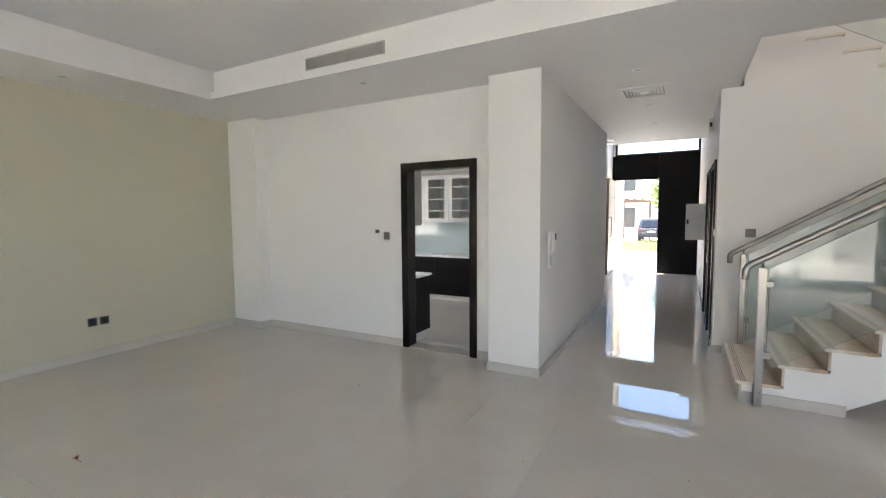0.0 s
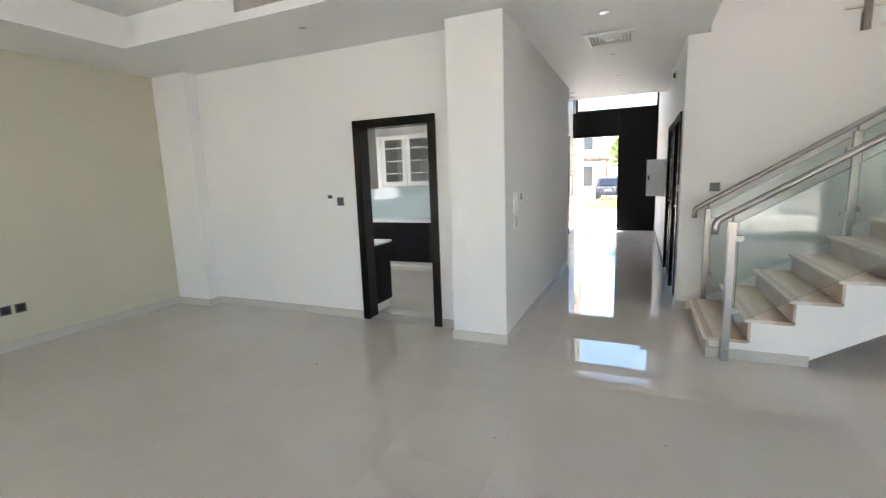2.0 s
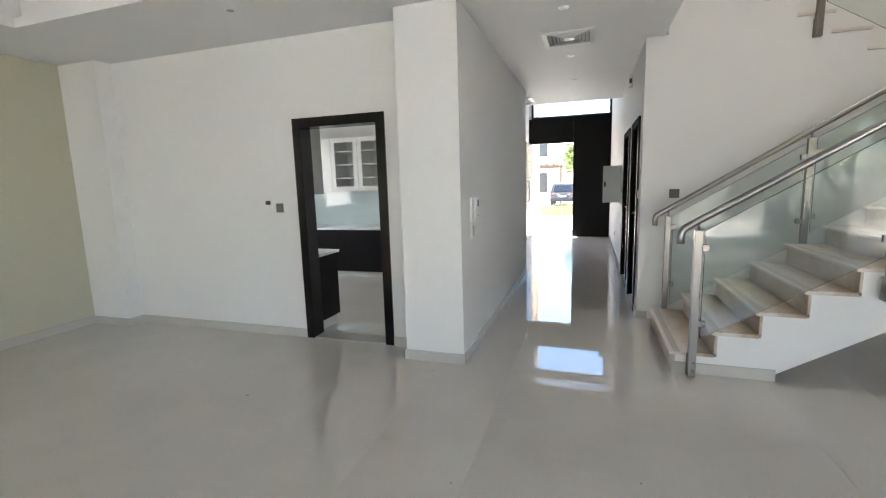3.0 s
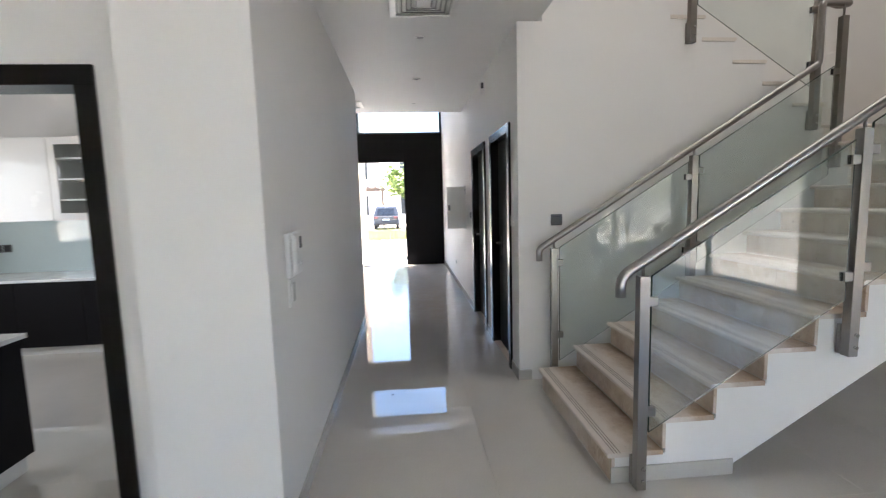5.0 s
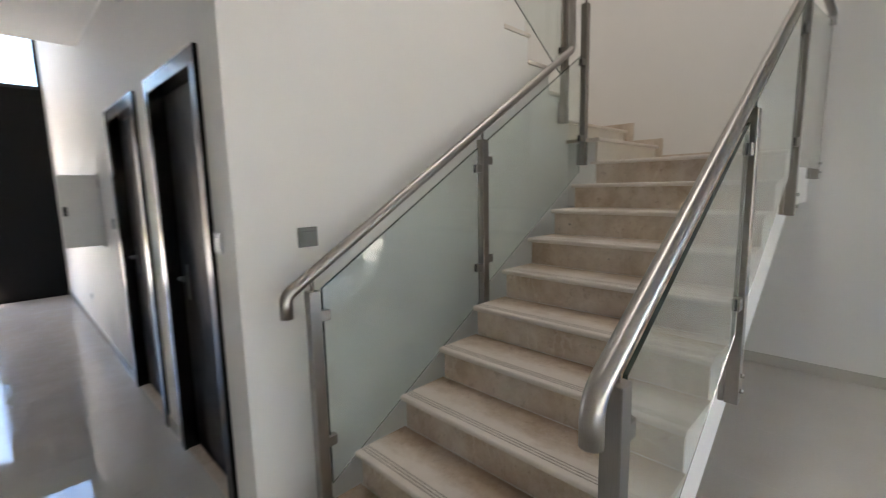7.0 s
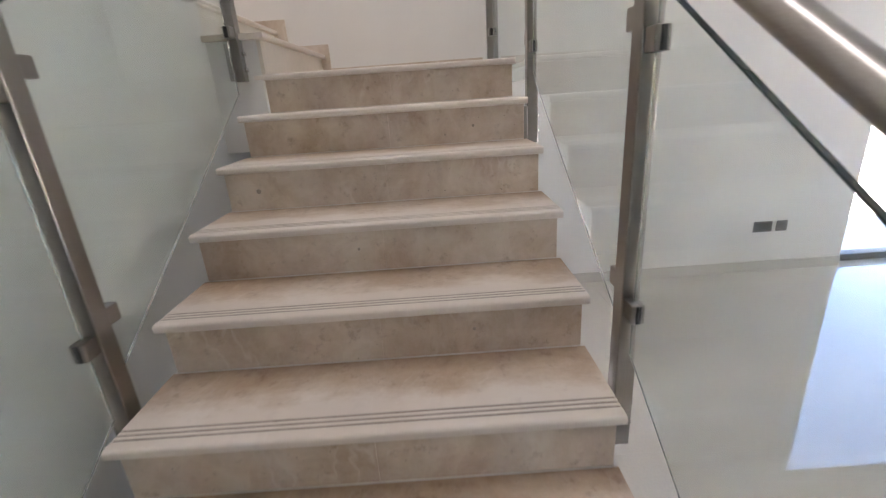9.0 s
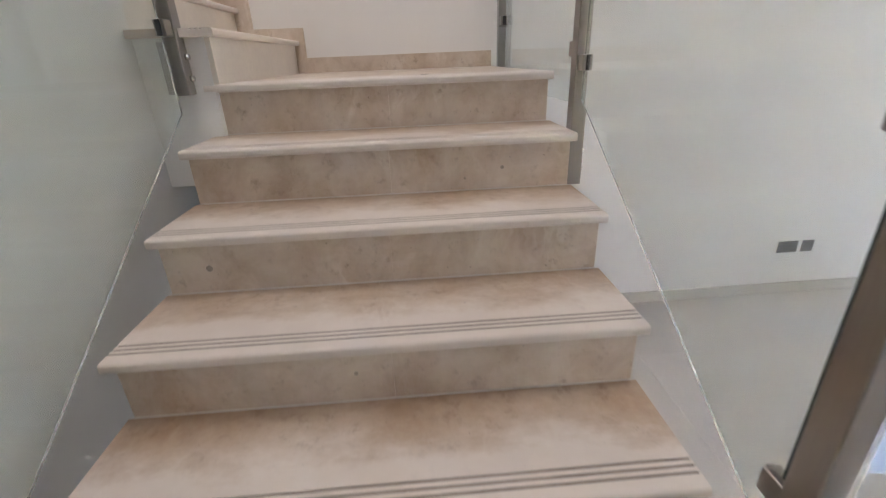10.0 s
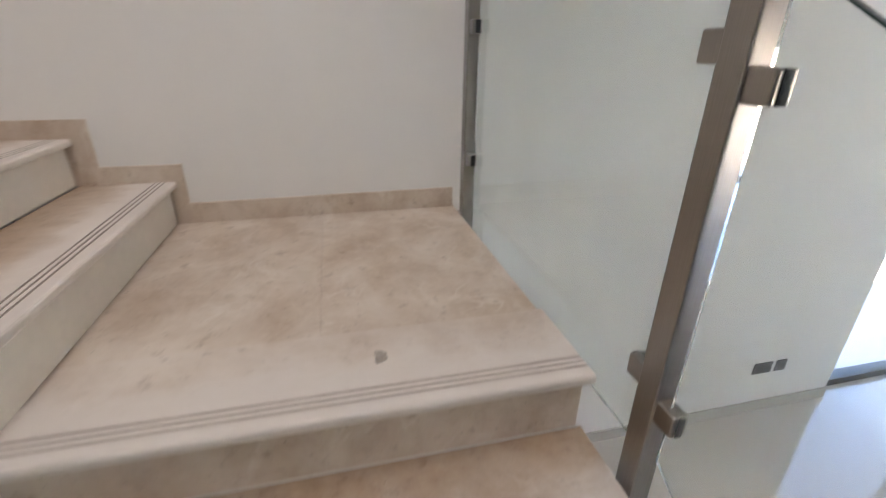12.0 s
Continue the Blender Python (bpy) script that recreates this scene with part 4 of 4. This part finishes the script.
# ---- kitchen ----
def cabinet(name, label, x0, x1, y0, y1, z0, z1, mat, face, glass=False, kick=0.08):
    """A unit with a carcass and a door; face: side of the door, along y or x."""
    c = thing(name, (x0 + x1) / 2, (y0 + y1) / 2, z0, label, "cabinet")
    if glass:
        t = 0.018
        part("carcass", boxes((x0, x0 + t, y0 + 0.02, y1, z0, z1), (x1 - t, x1, y0 + 0.02, y1, z0, z1), (x0 + t, x1 - t, y0 + 0.02, y1, z0, z0 + t), (x0 + t, x1 - t, y0 + 0.02, y1, z1 - t, z1), (x0 + t, x1 - t, y1 - t, y1, z0 + t, z1 - t)), LACQUER, c)
        for i in (1, 2, 3):
            zz = z0 + (z1 - z0) * i / 4
            part("shelf", box(x0 + t, x1 - t, y0 + 0.04, y1 - t, zz - 0.009, zz + 0.009), LACQUER, c)
        w = 0.075
        dr = part("door", boxes((x0 + 0.002, x0 + w, y0, y0 + 0.02, z0, z1), (x1 - w, x1 - 0.002, y0, y0 + 0.02, z0, z1), (x0 + w, x1 - w, y0, y0 + 0.02, z0, z0 + w), (x0 + w, x1 - w, y0, y0 + 0.02, z1 - w, z1)), mat, c)
        g = part("pane", box(x0 + w, x1 - w, y0 + 0.008, y0 + 0.012, z0 + w, z1 - w), PANE, dr)
        g.visible_shadow = False
    else:
        part("carcass", box(x0, x1, y0 + 0.02 if face == "y" else y0, y1, z0, z1, 0.001), mat, c)
        if face == "y":
            part("door", box(x0 + 0.0015, x1 - 0.0015, y0, y0 + 0.0195, z0 + 0.002, z1 - 0.002, 0.002), mat, c)
    return c


BY, CZ = 7.36, 0.805
for i in range(6):
    x0 = -4.9 + 0.66 * i
    cabinet("base_cabinet", "dark wenge kitchen base cabinet", x0, x0 + 0.658, BY, 7.98, 0.09, CZ - 0.03, WENGE_PANEL, "y")
solid("plinth", box(-4.9, -0.95, BY + 0.05, 7.98, 0, 0.088), LACQUER, "white plinth under the base cabinets", "plinth", "")
solid("worktop", box(-4.9, -0.95, BY - 0.02, 7.999, CZ - 0.028, CZ, 0.003), QUARTZ, "white quartz kitchen worktop along the wall", "worktop", "")
solid("splashback", box(-5.1, -0.95, 7.988, 7.999, CZ + 0.001, 1.39), SPLASH, "pale green glass splashback", "splashback", "")
cabinet("wall_cabinet", "white lacquer wall cabinet with a plain door", -4.4, -3.832, 7.45, 7.985, 1.40, 2.25, LACQUER, "y")
for x0 in (-3.83, -3.345, -2.86, -2.375):
    cabinet("wall_cabinet", "white wall cabinet with a glazed door and shelves", x0, x0 + 0.483, 7.45, 7.985, 1.40, 2.25, LACQUER, "y", True)
cabinet("wall_cabinet", "grey lacquer wall cabinet above the worktop", -4.3, -2.47, 4.86, 5.10, 1.41, 2.55, GREYLAC, "x")
cabinet("base_cabinet", "dark wenge kitchen base unit by the doorway", -4.3, -2.425, 4.87, 5.20, 0.1, CZ - 0.03, WENGE_PANEL, "y")
solid("plinth", box(-4.3, -2.45, 4.88, 5.17, 0, 0.098), LACQUER, "white plinth under the dark unit", "plinth", "")
solid("worktop", box(-4.32, -2.406, 4.86, 5.223, CZ - 0.028, CZ, 0.003), QUARTZ, "white quartz worktop by the doorway", "worktop", "")
for x in (-4.86, -4.76):
    wall_plate("wall_socket", "grey wall socket on the glass splashback", "socket", (x, 7.988, 1.09), (1, 0, 0), 0, SOUTHN, 0.088, 0.088, "socket", GREYPL, "sockets above the worktop")

# ---- small things on the floor ----
lf = thing("dry_leaf", -2.95, 1.65, 0, "curled brown dry leaf on the floor", "leaf")
bm = bmesh.new()
top = []
for i in range(9):
    u = i / 8
    w = 0.018 * math.sin(math.pi * min(1, u * 1.02)) + 0.001
    top.append([bm.verts.new((-2.98 + 0.06 * u, 1.65 + s * w, 0.003 + 0.012 * abs(s) * math.sin(3 * u) + 0.008 * math.sin(2.5 * u))) for s in (-1, 0, 1)])
for a, b in zip(top, top[1:]):
    for k in (0, 1):
        bm.faces.new((a[k], a[k + 1], b[k + 1], b[k]))
bmesh.ops.solidify(bm, geom=bm.faces[:], thickness=0.0015)
part("blade", bm, DRYLEAF, lf)
part("stalk", rod((-2.92, 1.65, 0.006), (-2.89, 1.658, 0.002), 0.0015, 8), DRYLEAF, lf)
rng = random.Random(4)
for x, y, s in ((-2.15, 3.45, 0.012), (-0.98, 4.2, 0.008), (-0.45, 2.95, 0.006), (0.35, 2.3, 0.009), (0.45, 3.2, 0.006), (-0.36, 5.88, 0.012), (-0.3, 3.6, 0.005), (3.4, 3.1, 0.008)):
    bm = bmesh.new()
    bmesh.ops.create_icosphere(bm, subdivisions=1, radius=s)
    for v in bm.verts:
        v.co = Vector((v.co.x * rng.uniform(0.7, 1.3), v.co.y * rng.uniform(0.7, 1.3), v.co.z * 0.4 * rng.uniform(0.7, 1.2))) + Vector((x, y, s * 0.38))
    solid("plaster_crumb", bm, DEBRIS, "small grey plaster crumb on the floor", "debris", "", "plaster crumbs")

# ---- outside, front ----
solid("ground", boxes((-400, 400, -400, 400, -0.9, -0.6)), SAND, "pale sandy ground to the horizon", "ground")
solid("pavement", boxes((-14, 14, FY + 0.2, 20.2, -0.6, -0.03)), PAVING, "pale sunlit entrance paving", "pavement")
solid("road", boxes((-120, 120, 23.5, 39, -0.62, -0.52)), ASPHALT, "grey asphalt residential road", "road")
solid("kerb", boxes((-120, 120, 23.2, 23.5, -0.6, -0.38)), STUCCO, "pale concrete kerb", "kerb")


def tuft_field(name, label, x0, x1, y0, y1, z, count, h, mat, seed):
    r = random.Random(seed)
    verts, faces = [], []
    for _ in range(count):
        x, y = r.uniform(x0, x1), r.uniform(y0, y1)
        for _ in range(5):
            a, l, hh = r.uniform(0, 6.28), r.uniform(0.02, 0.12), h * r.uniform(0.5, 1.1)
            dx, dy = math.cos(a), math.sin(a)
            i = len(verts)
            verts += [(x - dy * 0.012, y + dx * 0.012, z), (x + dy * 0.012, y - dx * 0.012, z), (x + dx * l, y + dy * l, z + hh)]
            faces.append((i, i + 1, i + 2))
    me = bpy.data.meshes.new(name)
    me.from_pydata(verts, [], faces)
    me.materials.append(mat)
    return tagged(new(name, me), label, "plants", "", "stuff")


solid("planting_bed", boxes((-14, 14, 20.2, 22.6, -0.6, -0.02)), SAND, "sandy planting bed by the street", "planting bed")
tuft_field("street_planting", "dense yellow-green low planting", -6, 5, 20.3, 22.5, -0.02, 2600, 0.42, GRASS, 3)


def tree(name, label, x, y, z, h, spread, seed, leaves=2600, size=0.16):
    r = random.Random(seed)
    t = thing(name, x, y, z, label, "tree")
    bm = bmesh.new()
    tips = []

    def limb(p, q, r0, r1):
        d = (q - p)
        bmesh.ops.create_cone(bm, cap_ends=True, segments=8, radius1=r0, radius2=r1, depth=d.length, matrix=Matrix.Translation((p + q) / 2) @ d.to_track_quat("Z", "Y").to_matrix().to_4x4())
    base, fork = Vector((x, y, z)), Vector((x + 0.1, y, z + h * 0.4))
    limb(base, fork, 0.11, 0.08)
    for i in range(9):
        a = i * 2.4 + r.uniform(-0.3, 0.3)
        q = fork + Vector((math.cos(a) * spread * r.uniform(0.35, 0.7), math.sin(a) * spread * r.uniform(0.35, 0.7), h * r.uniform(0.12, 0.42)))
        limb(fork, q, 0.05, 0.02)
        for _ in range(3):
            w = q + Vector((r.uniform(-1, 1) * spread * 0.4, r.uniform(-1, 1) * spread * 0.4, r.uniform(-0.05, 0.2) * h))
            limb(q, w, 0.018, 0.006)
            tips += [q.lerp(w, 0.5), w]
    part("trunk", bm, BARK, t)
    verts, faces = [], []
    for _ in range(leaves):
        c = r.choice(tips) + Vector((r.gauss(0, 0.24), r.gauss(0, 0.24), r.gauss(0, 0.2)))
        u = Vector((r.uniform(-1, 1), r.uniform(-1, 1), r.uniform(-0.6, 0.6))).normalized() * size
        v = u.cross(Vector((r.uniform(-1, 1), r.uniform(-1, 1), r.uniform(-1, 1)))).normalized() * size * 0.4
        i = len(verts)
        verts += [tuple(c - u), tuple(c + v), tuple(c + u), tuple(c - v)]
        faces.append((i, i + 1, i + 2, i + 3))
    me = bpy.data.meshes.new("crown")
    me.from_pydata(verts, [], faces)
    me.materials.append(LEAVES)
    ob = new("crown", me)
    ob.parent = t
    ob.matrix_parent_inverse = Matrix.Translation(-t.location)
    return t


tree("street_tree", "leafy green street tree by the road", 0.5, 26.0, -0.6, 4.2, 1.7, 11, 2600)


def suv(x, y, z):
    """A parked dark car seen from behind: body, cabin, rear window, lamps, bumper, wheels."""
    c = thing("parked_car", x, y, z, "black parked estate car by the kerb", "car")
    w = 0.92
    prof = [(0, 0.35), (0.02, 0.95), (0.18, 1.02), (0.5, 1.66), (0.75, 1.74), (2.4, 1.72), (3.1, 1.12), (4.4, 0.98), (4.6, 0.75), (4.6, 0.35)]
    bm = prism([(y + p, z + q) for p, q in prof], "x", x - w, x + w)
    for v in bm.verts:
        k = (v.co.z - z - 1.0) / 0.74
        if k > 0:
            v.co.x = x + (v.co.x - x) * (1 - 0.18 * k)
    bmesh.ops.bevel(bm, geom=bm.edges[:], offset=0.05, segments=2, affect="EDGES")
    b = part("body", bm, CARPAINT, c)
    bm = prism([(x - 0.68, z + 1.1), (x + 0.68, z + 1.1), (x + 0.6, z + 1.58), (x - 0.6, z + 1.58)], "y", y + 0.14, y + 0.16)
    for v in bm.verts:
        v.co.y += (v.co.z - z - 1.1) * 0.5 + 0.04
    part("rear_window", bm, CARGLASS, b)
    for s in (-1, 1):
        part("tail_lamp", box(x + s * 0.74 - 0.14, x + s * 0.74 + 0.14, y - 0.02, y + 0.06, z + 0.82, z + 0.98, 0.02), TAIL, b)
        for yy in (0.85, 3.7):
            wh = part("wheel", rod((x + s * 0.72, y + yy, z + 0.35), (x + s * 0.94, y + yy, z + 0.35), 0.35, 20), RUBBER, c)
            part("rim", rod((x + s * 0.93, y + yy, z + 0.35), (x + s * 0.955, y + yy, z + 0.35), 0.22, 16), CHROME, wh)
    part("bumper", box(x - 0.9, x + 0.9, y - 0.06, y + 0.1, z + 0.38, z + 0.62, 0.04), CARPAINT, c)
    part("number_plate", box(x - 0.26, x + 0.26, y - 0.03, y + 0.0, z + 0.7, z + 0.81, 0.005), LACQUER, b, "white number plate")


suv(-1.72, 36.0, -0.52)


def far_house(x0, x1, y, z, h, label, seed):
    hs = thing("house", (x0 + x1) / 2, y, z, label, "house")
    part("wall", boxes((x0, x1, y, y + 9, z, z + h)), STUCCO, hs)
    part("wall_band", box(x0 - 0.1, x1 + 0.1, y - 0.15, y, z + 3.3, z + 3.7), BEIGE, hs)
    part("roof", box(x0 - 0.3, x1 + 0.3, y - 0.4, y + 9.3, z + h, z + h + 0.35), STUCCO, hs)
    n = int((x1 - x0) / 3.2)
    for i in range(n):
        for zz, hh in ((0.9, 1.9), (4.4, 1.9)):
            a = x0 + 0.8 + 3.2 * i
            w = part("window", box(a, a + 1.7, y - 0.04, y + 0.02, z + zz, z + zz + hh, 0.01), WINDARK, hs)
            part("frame", boxes((a - 0.06, a, y - 0.06, y - 0.001, z + zz, z + zz + hh), (a + 1.7, a + 1.76, y - 0.06, y - 0.001, z + zz, z + zz + hh), (a + 0.82, a + 0.88, y - 0.06, y - 0.041, z + zz, z + zz + hh)), BLACKAL, w)
    return hs


far_house(-16, -3.2, 47, -0.6, 7.2, "white two-storey villa across the street", 1)
far_house(-1.4, 14, 49, -0.6, 7.4, "white two-storey villa with dark windows", 2)

cp = thing("car_port", -2.6, 30, -0.6, "brown timber car port across the road", "car port")
for x in (-4.2, -2.15):
    part("post", box(x - 0.09, x + 0.09, 41, 41.18, -0.6, 2.5), BARK, cp)
part("beam", box(-5.5, -1.9, 40.9, 41.3, 2.5, 2.75), BARK, cp)
for i in range(6):
    part("slat", box(-5.4 + i * 0.65, -5.3 + i * 0.65, 40.6, 44, 2.75, 2.88), BARK, cp)
solid("porch_column", box(-1.7, -1.36, FY + 2.4, FY + 2.75, -0.03, TOP, 0.01), BEIGE, "beige stucco porch column", "column", "")

# ---- outside, garden sides ----
solid("terrace", boxes((-9, 9, -9.0, SOUTH - 0.2, -0.6, -0.04), (EX + 0.2, 9, SOUTH - 0.2, FY + 0.2, -0.6, -0.04)), TERRACE, "pale stone terrace paving", "terrace")
solid("boundary_wall", boxes((-9.2, 9.2, -9.2, -9.0, -0.6, 1.45), (9, 9.2, -9.0, 14, -0.6, 1.45)), GARDENWALL, "pale rendered garden wall", "garden wall")
fence = thing("fence", 0, -9.1, 1.45, "dark slatted metal fence on the garden wall", "fence")
for i in range(60):
    x = -6 + i * 0.2
    part("slat", box(x - 0.02, x + 0.02, -9.115, -9.085, 1.45, 2.15), BLACKAL, fence)
for z in (1.55, 2.05):
    part("rail", box(-6.1, 6.0, -9.118, -9.112, z, z + 0.05), BLACKAL, fence)
for i, (x, y) in enumerate(((-7.5, -12), (-3.5, -13.5), (0.8, -12.5), (4.6, -13), (8.2, -12))):
    tree("garden_tree", "broad green tree behind the garden wall", x, y, -0.6, 5.4, 2.5, 20 + i, 2600, 0.2)

# ---- floor tiles ----
TILE, GAP = 0.6, 0.0007


def lines(first, lo, hi):
    """Joints of a grid through first, with both ends."""
    k0 = math.ceil((lo - first) / TILE + 0.02)
    out = [lo]
    while first + k0 * TILE < hi - 0.02:
        out.append(first + k0 * TILE)
        k0 += 1
    return out + [hi]


tile_meshes = {}
tx, ty = lines(-0.385, WX - 0.19, EX + 0.19), lines(6.212, SOUTH - 0.19, FY + 0.17)
for xa, xb in zip(tx, tx[1:]):
    for ya2, yb in zip(ty, ty[1:]):
        key = (round(xb - xa, 3), round(yb - ya2, 3))
        if key not in tile_meshes:
            w, d = key[0] - GAP, key[1] - GAP
            tile_meshes[key] = mesh_of("tile", box(0, w, 0, d, -0.012, 0), FLOOR)
        ob = new("tile", tile_meshes[key])
        ob.parent = floor
        ob.location = (xa + GAP / 2, ya2 + GAP / 2, 0)
